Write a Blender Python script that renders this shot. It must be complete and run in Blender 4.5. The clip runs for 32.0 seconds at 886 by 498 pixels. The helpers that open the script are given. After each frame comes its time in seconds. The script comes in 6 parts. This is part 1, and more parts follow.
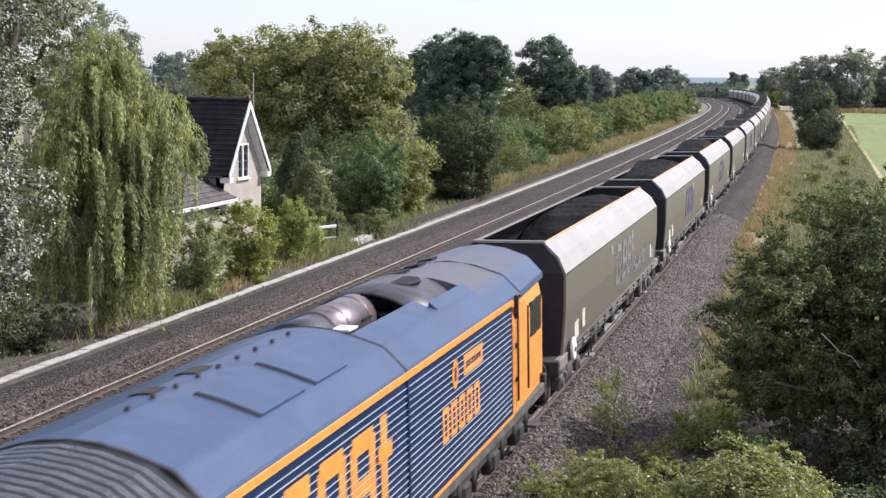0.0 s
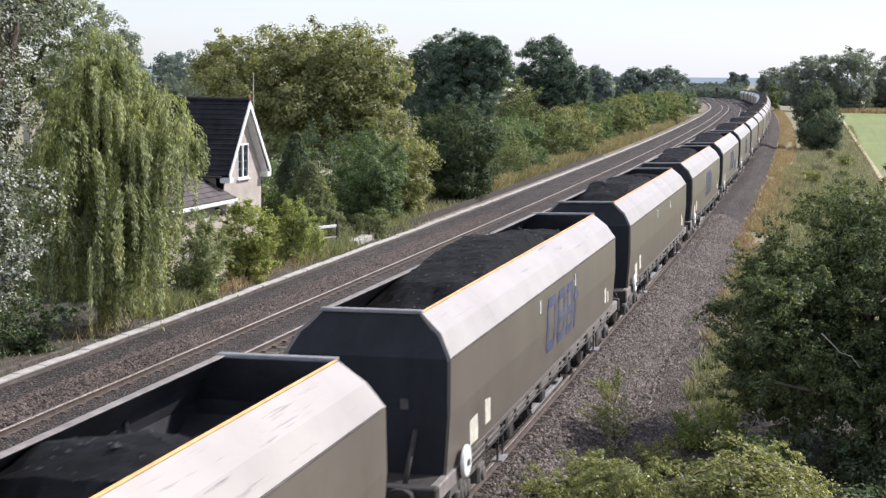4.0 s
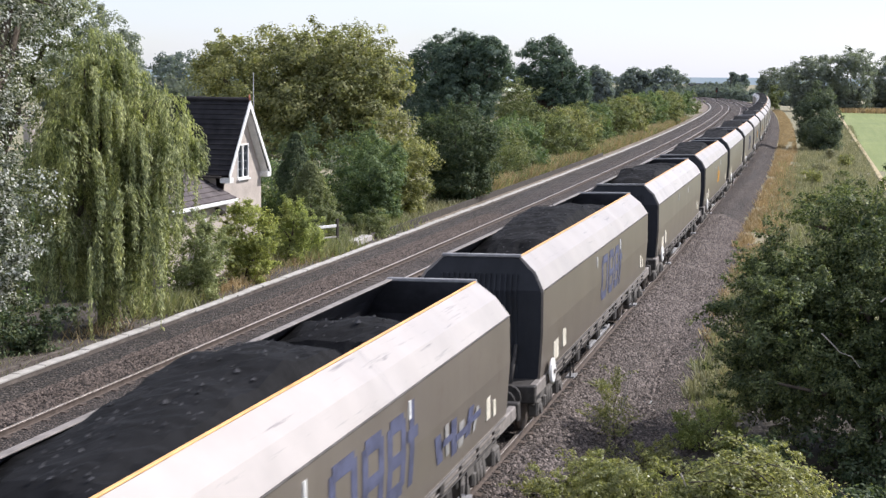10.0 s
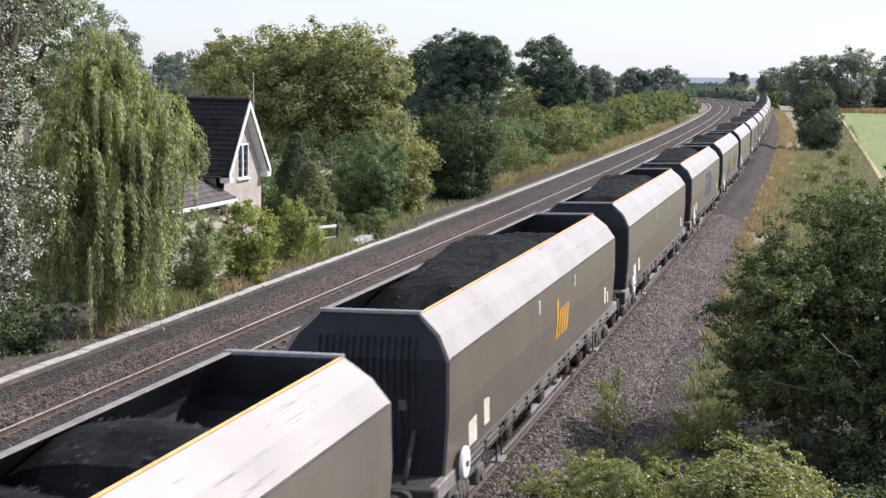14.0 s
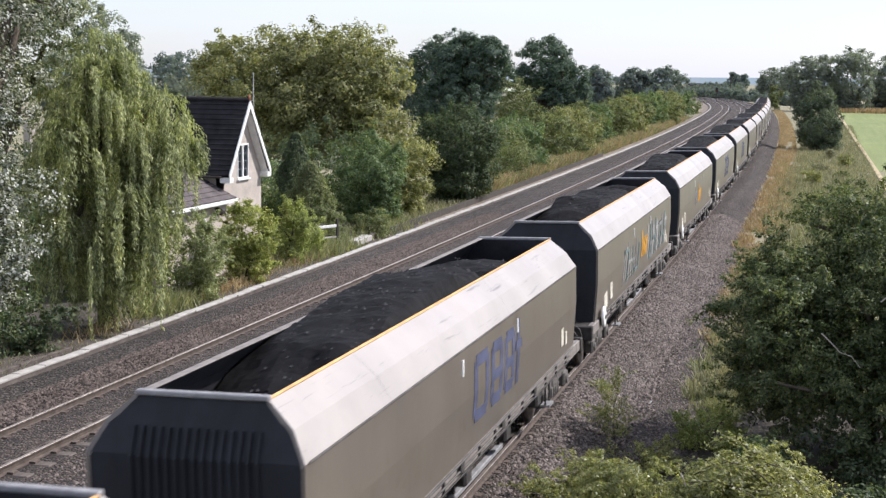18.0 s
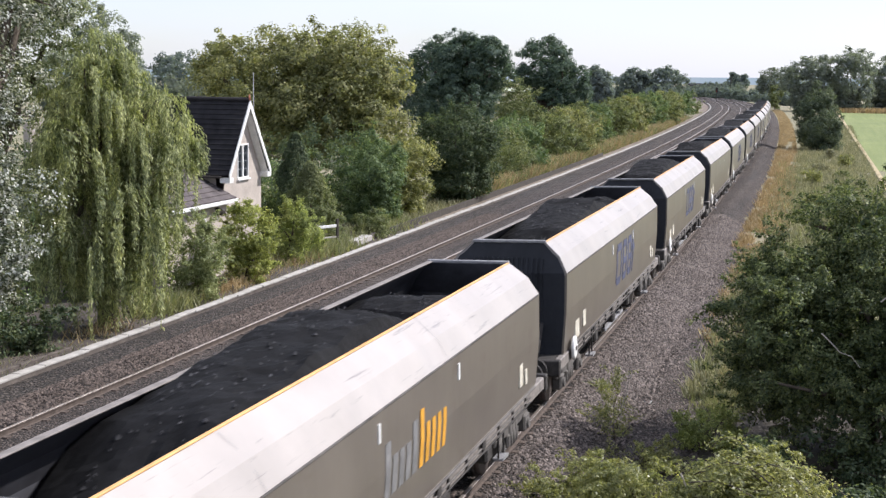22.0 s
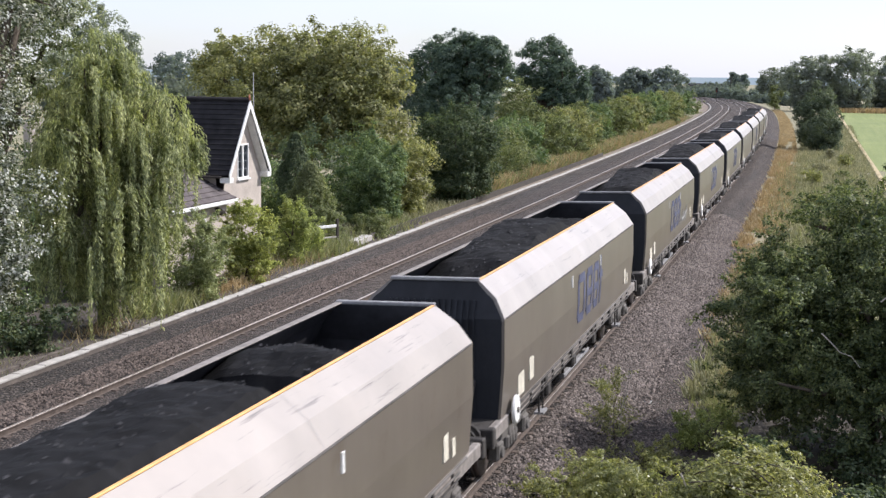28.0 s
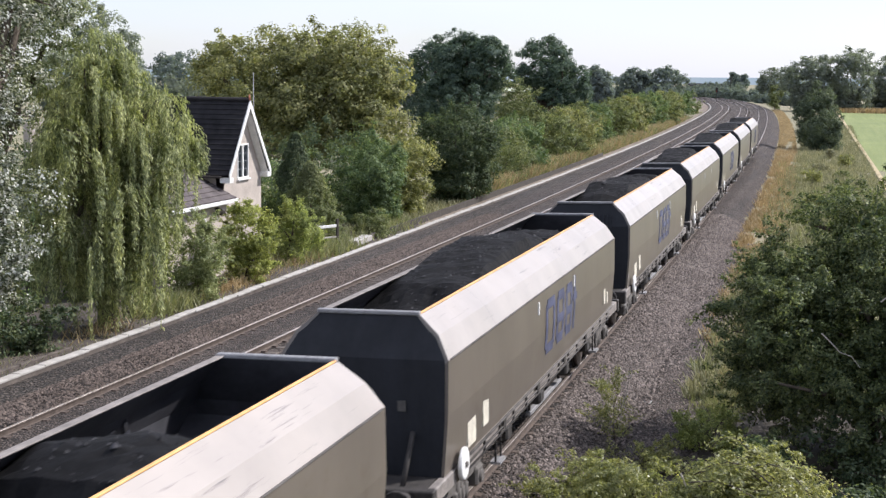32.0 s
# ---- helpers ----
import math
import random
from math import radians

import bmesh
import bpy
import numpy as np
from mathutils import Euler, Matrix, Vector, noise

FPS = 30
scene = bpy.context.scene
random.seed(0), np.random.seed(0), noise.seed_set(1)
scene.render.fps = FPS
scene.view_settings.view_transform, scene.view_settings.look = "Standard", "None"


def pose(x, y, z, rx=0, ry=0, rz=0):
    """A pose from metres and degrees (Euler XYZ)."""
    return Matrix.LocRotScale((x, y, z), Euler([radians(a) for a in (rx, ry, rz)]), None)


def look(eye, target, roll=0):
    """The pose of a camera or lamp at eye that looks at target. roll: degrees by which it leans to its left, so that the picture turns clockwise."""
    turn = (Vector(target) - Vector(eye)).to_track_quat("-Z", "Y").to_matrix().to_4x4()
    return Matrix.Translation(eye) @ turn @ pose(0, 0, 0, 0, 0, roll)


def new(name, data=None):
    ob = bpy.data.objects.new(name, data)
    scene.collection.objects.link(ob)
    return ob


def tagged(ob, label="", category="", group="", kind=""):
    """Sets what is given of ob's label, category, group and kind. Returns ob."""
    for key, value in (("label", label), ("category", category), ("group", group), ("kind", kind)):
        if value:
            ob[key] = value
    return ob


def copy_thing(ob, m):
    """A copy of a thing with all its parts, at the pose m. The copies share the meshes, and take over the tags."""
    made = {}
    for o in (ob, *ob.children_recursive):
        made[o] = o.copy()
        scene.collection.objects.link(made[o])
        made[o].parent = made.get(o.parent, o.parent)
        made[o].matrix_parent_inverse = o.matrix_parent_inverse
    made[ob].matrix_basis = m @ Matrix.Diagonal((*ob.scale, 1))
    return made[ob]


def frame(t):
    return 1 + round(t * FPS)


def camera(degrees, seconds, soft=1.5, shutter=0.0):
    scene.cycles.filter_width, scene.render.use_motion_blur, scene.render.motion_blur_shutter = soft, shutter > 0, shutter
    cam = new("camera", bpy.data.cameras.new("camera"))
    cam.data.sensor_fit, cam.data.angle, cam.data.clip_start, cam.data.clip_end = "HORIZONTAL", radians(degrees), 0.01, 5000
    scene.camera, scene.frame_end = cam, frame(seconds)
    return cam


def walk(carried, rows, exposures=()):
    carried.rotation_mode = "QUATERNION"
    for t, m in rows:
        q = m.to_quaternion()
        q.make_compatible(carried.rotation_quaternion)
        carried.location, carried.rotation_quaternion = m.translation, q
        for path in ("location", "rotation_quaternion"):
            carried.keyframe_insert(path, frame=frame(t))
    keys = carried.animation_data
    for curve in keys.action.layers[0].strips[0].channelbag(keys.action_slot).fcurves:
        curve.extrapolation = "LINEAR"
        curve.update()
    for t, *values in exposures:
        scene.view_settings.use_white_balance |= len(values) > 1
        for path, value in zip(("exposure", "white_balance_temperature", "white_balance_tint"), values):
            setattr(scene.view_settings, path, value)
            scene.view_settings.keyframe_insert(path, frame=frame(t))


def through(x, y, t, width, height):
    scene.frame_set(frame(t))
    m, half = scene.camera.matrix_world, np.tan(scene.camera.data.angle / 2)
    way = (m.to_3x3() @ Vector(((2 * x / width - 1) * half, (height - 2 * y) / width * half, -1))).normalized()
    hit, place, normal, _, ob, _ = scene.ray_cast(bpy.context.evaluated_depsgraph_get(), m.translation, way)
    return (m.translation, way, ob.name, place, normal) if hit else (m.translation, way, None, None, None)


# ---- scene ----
cam = camera(36.92, 32.0, soft=1.36, shutter=0.25)
EYE = (6.231, 0.0, 6.871)
YAW, PITCH, ROLL = math.radians(-16.06), math.radians(7.448), 0.728
AIM = (EYE[0] + math.sin(YAW) * math.cos(PITCH), EYE[1] + math.cos(YAW) * math.cos(PITCH), EYE[2] - math.sin(PITCH))
walk(cam, [(0.0, look(EYE, AIM, ROLL)), (32.0, look(EYE, AIM, ROLL))], exposures=[(0.0, 0.29, 6200, 12.5), (32.0, 0.29, 6200, 12.5)])

# ---- daylight ----
SUN_AZ, SUN_EL = math.radians(56.0), math.radians(43.0)
world = bpy.data.worlds.new("sky")
scene.world = world
world.use_nodes = True
wt = world.node_tree
sky = wt.nodes.new("ShaderNodeTexSky")
sky.sky_type, sky.sun_disc = "NISHITA", False
sky.sun_elevation, sky.sun_rotation = SUN_EL, SUN_AZ
sky.air_density, sky.dust_density, sky.ozone_density = 1.0, 0.7, 1.5
wt.nodes["Background"].inputs["Strength"].default_value = 0.135
# thin bright cloud veil over the blue
co = wt.nodes.new("ShaderNodeTexCoord")
mp = wt.nodes.new("ShaderNodeMapping")
mp.inputs["Scale"].default_value = (1.2, 1.2, 5.0)
nz = wt.nodes.new("ShaderNodeTexNoise")
nz.inputs["Scale"].default_value, nz.inputs["Detail"].default_value = 1.6, 5.0
rp = wt.nodes.new("ShaderNodeValToRGB")
rp.color_ramp.elements[0].position, rp.color_ramp.elements[1].position = 0.36, 0.66
rp.color_ramp.elements[0].color, rp.color_ramp.elements[1].color = (0.42, 0.42, 0.42, 1), (0.9, 0.9, 0.9, 1)
mx = wt.nodes.new("ShaderNodeMixRGB")
mx.inputs[2].default_value = (5.95, 6.1, 7.0, 1)
wt.links.new(co.outputs["Generated"], mp.inputs["Vector"])
wt.links.new(mp.outputs[0], nz.inputs["Vector"])
wt.links.new(nz.outputs["Fac"], rp.inputs["Fac"])
wt.links.new(rp.outputs["Color"], mx.inputs[0])
wt.links.new(sky.outputs["Color"], mx.inputs[1])
wt.links.new(mx.outputs[0], wt.nodes["Background"].inputs["Color"])

sun = new("sun", bpy.data.lights.new("sun", "SUN"))
sun.data.energy, sun.data.angle, sun.data.color = 4.7, math.radians(0.53), (1.0, 0.95, 0.9)
SUN_DIR = Vector((math.sin(SUN_AZ) * math.cos(SUN_EL), math.cos(SUN_AZ) * math.cos(SUN_EL), math.sin(SUN_EL)))
sun.matrix_world = Matrix.Translation((20, 60, 60)) @ SUN_DIR.to_track_quat("Z", "Y").to_matrix().to_4x4()


# ---- materials ----
def nodes_of(name, rough=0.6, metal=0.0):
    m = bpy.data.materials.new(name)
    m.use_nodes = True
    nt = m.node_tree
    b = nt.nodes["Principled BSDF"]
    b.inputs["Roughness"].default_value, b.inputs["Metallic"].default_value = rough, metal
    return m, nt, b


def ramp(nt, src, stops):
    r = nt.nodes.new("ShaderNodeValToRGB")
    e = r.color_ramp.elements
    while len(e) < len(stops):
        e.new(0.5)
    for k, (p, c) in zip(e, stops):
        k.position, k.color = p, (*c, 1)
    nt.links.new(src, r.inputs["Fac"])
    return r.outputs["Color"]


def coords(nt, scale=(1, 1, 1)):
    c = nt.nodes.new("ShaderNodeTexCoord")
    m = nt.nodes.new("ShaderNodeMapping")
    m.inputs["Scale"].default_value = scale
    nt.links.new(c.outputs["Object"], m.inputs["Vector"])
    return m.outputs[0]


def noise_fac(nt, scale, detail=5.0, vec=None, rough=0.6):
    n = nt.nodes.new("ShaderNodeTexNoise")
    n.inputs["Scale"].default_value, n.inputs["Detail"].default_value, n.inputs["Roughness"].default_value = scale, detail, rough
    nt.links.new(vec if vec else coords(nt), n.inputs["Vector"])
    return n.outputs["Fac"]


def mixed(nt, kind, fac, a, b):
    m = nt.nodes.new("ShaderNodeMixRGB")
    m.blend_type = kind
    for sock, v in zip(m.inputs, (fac, a, b)):
        if isinstance(v, (int, float)):
            sock.default_value = v
        elif isinstance(v, tuple):
            sock.default_value = (*v, 1)
        else:
            nt.links.new(v, sock)
    return m.outputs[0]


def bump(nt, b, height, strength=0.3, dist=0.02):
    n = nt.nodes.new("ShaderNodeBump")
    n.inputs["Strength"].default_value, n.inputs["Distance"].default_value = strength, dist
    nt.links.new(height, n.inputs["Height"])
    nt.links.new(n.outputs[0], b.inputs["Normal"])


def plain(name, col, rough=0.6, metal=0.0, vary=0.25, scale=3.0, grain=40.0, bmp=0.15, streak=(1, 1, 1), spec=0.4):
    """A painted or solid surface with stains at one scale and grain at another."""
    m, nt, b = nodes_of(name, rough, metal)
    b.inputs["Specular IOR Level"].default_value = spec
    lo, hi = tuple(c * (1 - vary) for c in col), tuple(min(1.0, c * (1 + vary)) for c in col)
    big = ramp(nt, noise_fac(nt, scale, 6, coords(nt, streak)), [(0.3, lo), (0.7, hi)])
    fine = noise_fac(nt, grain, 4)
    dust = ramp(nt, fine, [(0.3, (0.82, 0.82, 0.82)), (0.7, (1.1, 1.1, 1.1))])
    nt.links.new(mixed(nt, "MULTIPLY", 1.0, big, dust), b.inputs["Base Color"])
    rr = nt.nodes.new("ShaderNodeMapRange")
    rr.inputs[3].default_value, rr.inputs[4].default_value = max(0.05, rough - 0.12), min(1, rough + 0.15)
    nt.links.new(noise_fac(nt, scale * 2.5, 4), rr.inputs[0])
    nt.links.new(rr.outputs[0], b.inputs["Roughness"])
    bump(nt, b, fine, bmp, 0.01)
    return m


def leaf_mat(name, dark, light, through=0.35, gloss=0.6, spec=0.25, tint=(1.35, 1.4, 0.75), split=False):
    m, nt, b = nodes_of(name, gloss)
    b.inputs["Specular IOR Level"].default_value = spec
    g = nt.nodes.new("ShaderNodeNewGeometry")
    col = ramp(nt, g.outputs["Random Per Island"], [(0.0, dark), (0.65, tuple((a + c) / 2 for a, c in zip(dark, light))), (1.0, light)])
    if split:
        col = ramp(nt, g.outputs["Random Per Island"], [(0.0, dark), (0.5, tuple(1.4 * a for a in dark)), (0.62, tuple(0.8 * a for a in light)), (1.0, light)])
    patch = ramp(nt, noise_fac(nt, 0.9, 3), [(0.3, (0.72, 0.76, 0.7)), (0.7, (1.2, 1.16, 1.0))])
    col = mixed(nt, "MULTIPLY", 1.0, col, patch)
    nt.links.new(col, b.inputs["Base Color"])
    tr = nt.nodes.new("ShaderNodeBsdfTranslucent")
    nt.links.new(mixed(nt, "MULTIPLY", 1.0, col, tint), tr.inputs["Color"])
    ms = nt.nodes.new("ShaderNodeMixShader")
    ms.inputs[0].default_value = through
    nt.links.new(b.outputs[0], ms.inputs[1])
    nt.links.new(tr.outputs[0], ms.inputs[2])
    nt.links.new(ms.outputs[0], nt.nodes["Material Output"].inputs["Surface"])
    return m


def ballast_mat(name, lo, mid, hi, size):
    m, nt, b = nodes_of(name, 0.9)
    v = nt.nodes.new("ShaderNodeTexVoronoi")
    v.inputs["Scale"].default_value = size
    nt.links.new(coords(nt), v.inputs["Vector"])
    tone = nt.nodes.new("ShaderNodeSeparateColor")
    nt.links.new(v.outputs["Color"], tone.inputs[0])
    c = ramp(nt, tone.outputs[0], [(0.0, lo), (0.55, mid), (1.0, hi)])
    edge = ramp(nt, v.outputs["Distance"], [(0.25, (1, 1, 1)), (0.75, (0.25, 0.25, 0.25))])
    c = mixed(nt, "MULTIPLY", 0.85, c, edge)
    stain = ramp(nt, noise_fac(nt, 0.45, 6), [(0.3, (0.68, 0.63, 0.58)), (0.7, (1.15, 1.12, 1.08))])
    c = mixed(nt, "MULTIPLY", 1.0, c, stain)
    # oil and dust drawn out along the line
    drawn = ramp(nt, noise_fac(nt, 1.0, 5, coords(nt, (1.6, 0.05, 1))), [(0.32, (0.68, 0.67, 0.68)), (0.68, (1.28, 1.22, 1.14))])
    nt.links.new(mixed(nt, "MULTIPLY", 1.0, c, drawn), b.inputs["Base Color"])
    bump(nt, b, edge, 1.0, 0.05)
    return m


def stone_mat(name, lo, hi):
    m, nt, b = nodes_of(name, 0.9)
    g = nt.nodes.new("ShaderNodeNewGeometry")
    c = ramp(nt, g.outputs["Random Per Island"], [(0.0, lo), (1.0, hi)])
    nt.links.new(mixed(nt, "MULTIPLY", 1.0, c, ramp(nt, noise_fac(nt, 0.5, 5), [(0.3, (0.7, 0.66, 0.62)), (0.7, (1.15, 1.12, 1.1))])), b.inputs["Base Color"])
    return m


def ground_mat():
    m, nt, b = nodes_of("rough_grassland", 0.95)
    big = ramp(nt, noise_fac(nt, 0.12, 7), [(0.3, (0.17, 0.165, 0.09)), (0.5, (0.25, 0.225, 0.14)), (0.7, (0.34, 0.29, 0.19))])
    fine = noise_fac(nt, 6.0, 6)
    nt.links.new(mixed(nt, "MULTIPLY", 1.0, big, ramp(nt, fine, [(0.3, (0.55, 0.55, 0.55)), (0.7, (1.25, 1.25, 1.2))])), b.inputs["Base Color"])
    bump(nt, b, fine, 0.6, 0.08)
    return m


def field_mat():
    m, nt, b = nodes_of("crop_field", 0.95)
    rows = noise_fac(nt, 1.0, 5, coords(nt, (1.2, 0.04, 1)))
    c = ramp(nt, rows, [(0.3, (0.155, 0.195, 0.068)), (0.7, (0.21, 0.245, 0.092))])
    nt.links.new(mixed(nt, "MULTIPLY", 1.0, c, ramp(nt, noise_fac(nt, 0.05, 5), [(0.3, (0.85, 0.85, 0.8)), (0.7, (1.15, 1.12, 1.0))])), b.inputs["Base Color"])
    bump(nt, b, noise_fac(nt, 5, 4), 0.5, 0.1)
    return m


def wagon_mat(name, col, streaky=1.0, scuffed=False):
    """Dusty paint with vertical rain streaks and a coarser grime."""
    m, nt, b = nodes_of(name, 0.42)
    b.inputs["Specular IOR Level"].default_value = 0.6
    big = ramp(nt, noise_fac(nt, 0.8, 6), [(0.3, tuple(c * 0.86 for c in col)), (0.7, tuple(c * 1.1 for c in col))])
    st = ramp(nt, noise_fac(nt, 3.0, 4, coords(nt, (1, 1.6, 0.12))), [(0.35, (0.8, 0.77, 0.74)), (0.6, (1.05, 1.05, 1.05))])
    c = mixed(nt, "MULTIPLY", streaky, big, st)
    o = nt.nodes.new("ShaderNodeObjectInfo")
    c = mixed(nt, "MULTIPLY", 1.0, c, ramp(nt, o.outputs["Random"], [(0.0, (0.92, 0.9, 0.87)), (1.0, (1.05, 1.05, 1.05))]))
    if scuffed:
        rub = ramp(nt, noise_fac(nt, 2.2, 9, coords(nt, (5, 0.22, 5)), 0.7), [(0.59, (1, 1, 1)), (0.68, (0.42, 0.41, 0.43))])
        c = mixed(nt, "MULTIPLY", 1.0, c, rub)
    else:
        rub = ramp(nt, noise_fac(nt, 1.3, 8, None, 0.7), [(0.58, (1, 1, 1)), (0.7, (0.78, 0.72, 0.66))])
        c = mixed(nt, "MULTIPLY", 1.0, c, rub)
    b.inputs["Coat Weight"].default_value, b.inputs["Coat Roughness"].default_value = 0.4, 0.28
    nt.links.new(c, b.inputs["Base Color"])
    bump(nt, b, noise_fac(nt, 30, 4), 0.08, 0.005)
    return m


M_GROUND, M_FIELD = ground_mat(), field_mat()
M_BALLAST = ballast_mat("ballast_brown_grey", (0.032, 0.026, 0.022), (0.086, 0.07, 0.061), (0.205, 0.173, 0.157), 17.0)
M_CESS = ballast_mat("dark_cess", (0.028, 0.024, 0.021), (0.07, 0.06, 0.053), (0.16, 0.14, 0.126), 14.0)
M_STONE = stone_mat("ballast_stones", (0.024, 0.02, 0.0175), (0.25, 0.213, 0.195))
M_STONE_BROWN = stone_mat("brown_ballast_stones", (0.02, 0.0155, 0.013), (0.17, 0.135, 0.115))
M_RAIL_TOP = plain("worn_rail_steel", (0.6, 0.52, 0.46), 0.38, 0.8, 0.2)
M_RAIL = plain("rusty_rail", (0.11, 0.085, 0.07), 0.85, 0.1, 0.35, 6)
M_SLEEPER = plain("grimy_concrete", (0.12, 0.1, 0.085), 0.9, 0, 0.35, 4)
M_CONC = plain("pale_concrete", (0.43, 0.405, 0.37), 0.9, 0, 0.2, 2.5)
M_DARKWOOD = plain("weathered_timber", (0.07, 0.06, 0.05), 0.9, 0, 0.4, 5)
M_BARK = plain("bark", (0.1, 0.08, 0.06), 0.95, 0, 0.4, 6, 30, 0.8)
M_TWIG = plain("pale_dead_twig", (0.4, 0.36, 0.3), 0.9)
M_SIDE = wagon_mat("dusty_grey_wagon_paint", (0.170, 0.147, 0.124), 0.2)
# Lighter base for the slope plates, bright because they face the sun.
M_SLOPE = wagon_mat("sunlit_wagon_paint", (0.402, 0.36, 0.326), 0.0, True)
M_BLACK = plain("coal_black_steel", (0.015, 0.0165, 0.021), 0.7, 0, 0.4, 2, 20, 0.2, (1, 1, 0.2))
M_INSIDE = plain("coal_dusted_lining", (0.05, 0.05, 0.056), 0.5, 0.0, 0.5, 1.2, 12, 0.2)
M_DUSTRIM = plain("dusty_rim_steel", (0.23, 0.205, 0.185), 0.7, 0, 0.3, 5)
M_RIM = plain("grey_rim_steel", (0.27, 0.265, 0.265), 0.5, 0, 0.25, 5)
M_ORANGE = plain("orange_paint", (0.85, 0.33, 0.07), 0.45, 0, 0.15, 3)
M_AMBERLOGO = plain("amber_logo_paint", (0.72, 0.36, 0.05), 0.5, 0, 0.2, 3)
M_AMBER = plain("amber_rim_paint", (0.78, 0.42, 0.16), 0.5, 0, 0.25, 4)
M_FRAME = plain("dusty_underframe", (0.115, 0.105, 0.095), 0.8, 0, 0.4, 3)
M_BOGIE = plain("oily_bogie_steel", (0.045, 0.04, 0.036), 0.75, 0, 0.5, 5)
M_WHEEL = plain("wheel_steel", (0.12, 0.1, 0.09), 0.5, 0.6, 0.3, 6)
M_WHITE = plain("white_paint", (0.78, 0.77, 0.74), 0.5, 0, 0.12, 5)
M_CREAM = plain("cream_panel", (0.66, 0.61, 0.5), 0.6, 0, 0.2, 6)
M_BLUELOGO = plain("faded_blue_paint", (0.088, 0.095, 0.155), 0.6, 0, 0.35, 4)
M_FADED = plain("ghost_lettering", (0.21, 0.205, 0.2), 0.6, 0, 0.25, 4)
M_TEAL = plain("teal_spray_paint", (0.14, 0.185, 0.175), 0.6, 0, 0.4, 4)
M_PALESPRAY = plain("pale_spray_paint", (0.31, 0.3, 0.285), 0.6, 0, 0.3, 4)
M_COAL = plain("coal", (0.0085, 0.0085, 0.0092), 0.8, 0, 0.6, 2.5, 14, 0.9, spec=0.15)
M_COALSTONE = stone_mat("coal_lumps", (0.01, 0.01, 0.011), (0.07, 0.07, 0.076))
M_BLUE = plain("dark_blue_loco_paint", (0.012, 0.03, 0.085), 0.35, 0, 0.2, 2)
M_ROOFBLUE = plain("blue_roof_paint", (0.046, 0.076, 0.15), 0.34, 0, 0.14, 0.8, 25, 0.03, spec=0.6)


def sooted_mat():
    """Blue roof paint greyed by exhaust soot along its middle, fading towards the cab."""
    m, nt, b = nodes_of("sooted_blue_roof", 0.4)
    sep = nt.nodes.new("ShaderNodeSeparateXYZ")
    nt.links.new(coords(nt), sep.inputs[0])
    across = nt.nodes.new("ShaderNodeMapRange")
    across.inputs[1].default_value, across.inputs[2].default_value = 1.12, 0.85
    nt.links.new(sep.outputs[0], across.inputs[0])
    along = nt.nodes.new("ShaderNodeMapRange")
    along.inputs[1].default_value, along.inputs[2].default_value, along.inputs[4].default_value = 11.6, 7.4, 1.0
    nt.links.new(sep.outputs[1], along.inputs[0])
    soot = mixed(nt, "MULTIPLY", 1.0, across.outputs[0], along.outputs[0])
    soot = mixed(nt, "MULTIPLY", 1.0, soot, ramp(nt, noise_fac(nt, 1.6, 6, coords(nt, (2.5, 0.7, 1))), [(0.25, (0.6, 0.6, 0.6)), (0.6, (1.4, 1.4, 1.4))]))
    blue = ramp(nt, noise_fac(nt, 0.8, 5), [(0.3, (0.042, 0.07, 0.14)), (0.7, (0.05, 0.083, 0.162))])
    nt.links.new(mixed(nt, "MIX", soot, blue, (0.115, 0.108, 0.118)), b.inputs["Base Color"])
    return m


M_SOOTROOF = sooted_mat()
M_ROOFGREY = plain("sooty_roof_plate", (0.105, 0.1, 0.11), 0.42, 0.35, 0.5, 1.5)
M_SILENCER = plain("heat_stained_steel", (0.3, 0.25, 0.25), 0.38, 0.8, 0.4, 2.5)
M_LOUVRE = plain("pale_louvre_edge", (0.42, 0.46, 0.52), 0.45, 0, 0.2, 4)
M_GLASS = plain("dark_window_glass", (0.02, 0.025, 0.03), 0.08, 0, 0.1)
M_PINKWALL = plain("pinkish_render", (0.47, 0.41, 0.355), 0.9, 0, 0.16, 1.4)
# Similar tile twice: darkened for the unlit main slope, lightened for the sunlit wing.
M_TILE = plain("dark_roof_tile", (0.028, 0.027, 0.029), 0.95, 0, 0.35, 2, spec=0.1)
M_TILE2 = plain("sunlit_brown_grey_tile", (0.125, 0.108, 0.105), 0.95, 0, 0.3, 2, spec=0.15)
# Backdrop hills glow; the pale blue of distance is in the emission.
M_HILL, _nt, _b = nodes_of("glowing_far_hills", 1.0)
_b.inputs["Base Color"].default_value = (0.1, 0.12, 0.14, 1)
_b.inputs["Emission Strength"].default_value = 0.42
_nt.links.new(ramp(_nt, noise_fac(_nt, 0.006, 4), [(0.35, (0.62, 0.78, 0.92)), (0.65, (0.8, 0.9, 1.0))]), _b.inputs["Emission Color"])
M_SOIL = plain("bare_brown_soil", (0.2, 0.16, 0.12), 0.95, 0, 0.4, 1.5, 20, 0.6)
M_LITTER = plain("dark_leaf_litter", (0.055, 0.045, 0.034), 0.95, 0, 0.45, 1.5, 22, 0.8)
M_VERGE = plain("grey_brown_earth", (0.085, 0.071, 0.059), 0.95, 0, 0.4, 1.2, 20, 0.7)
M_FARFIELD = plain("far_pale_field", (0.42, 0.45, 0.33), 1.0, 0, 0.2, 0.02, 0.3, 0)

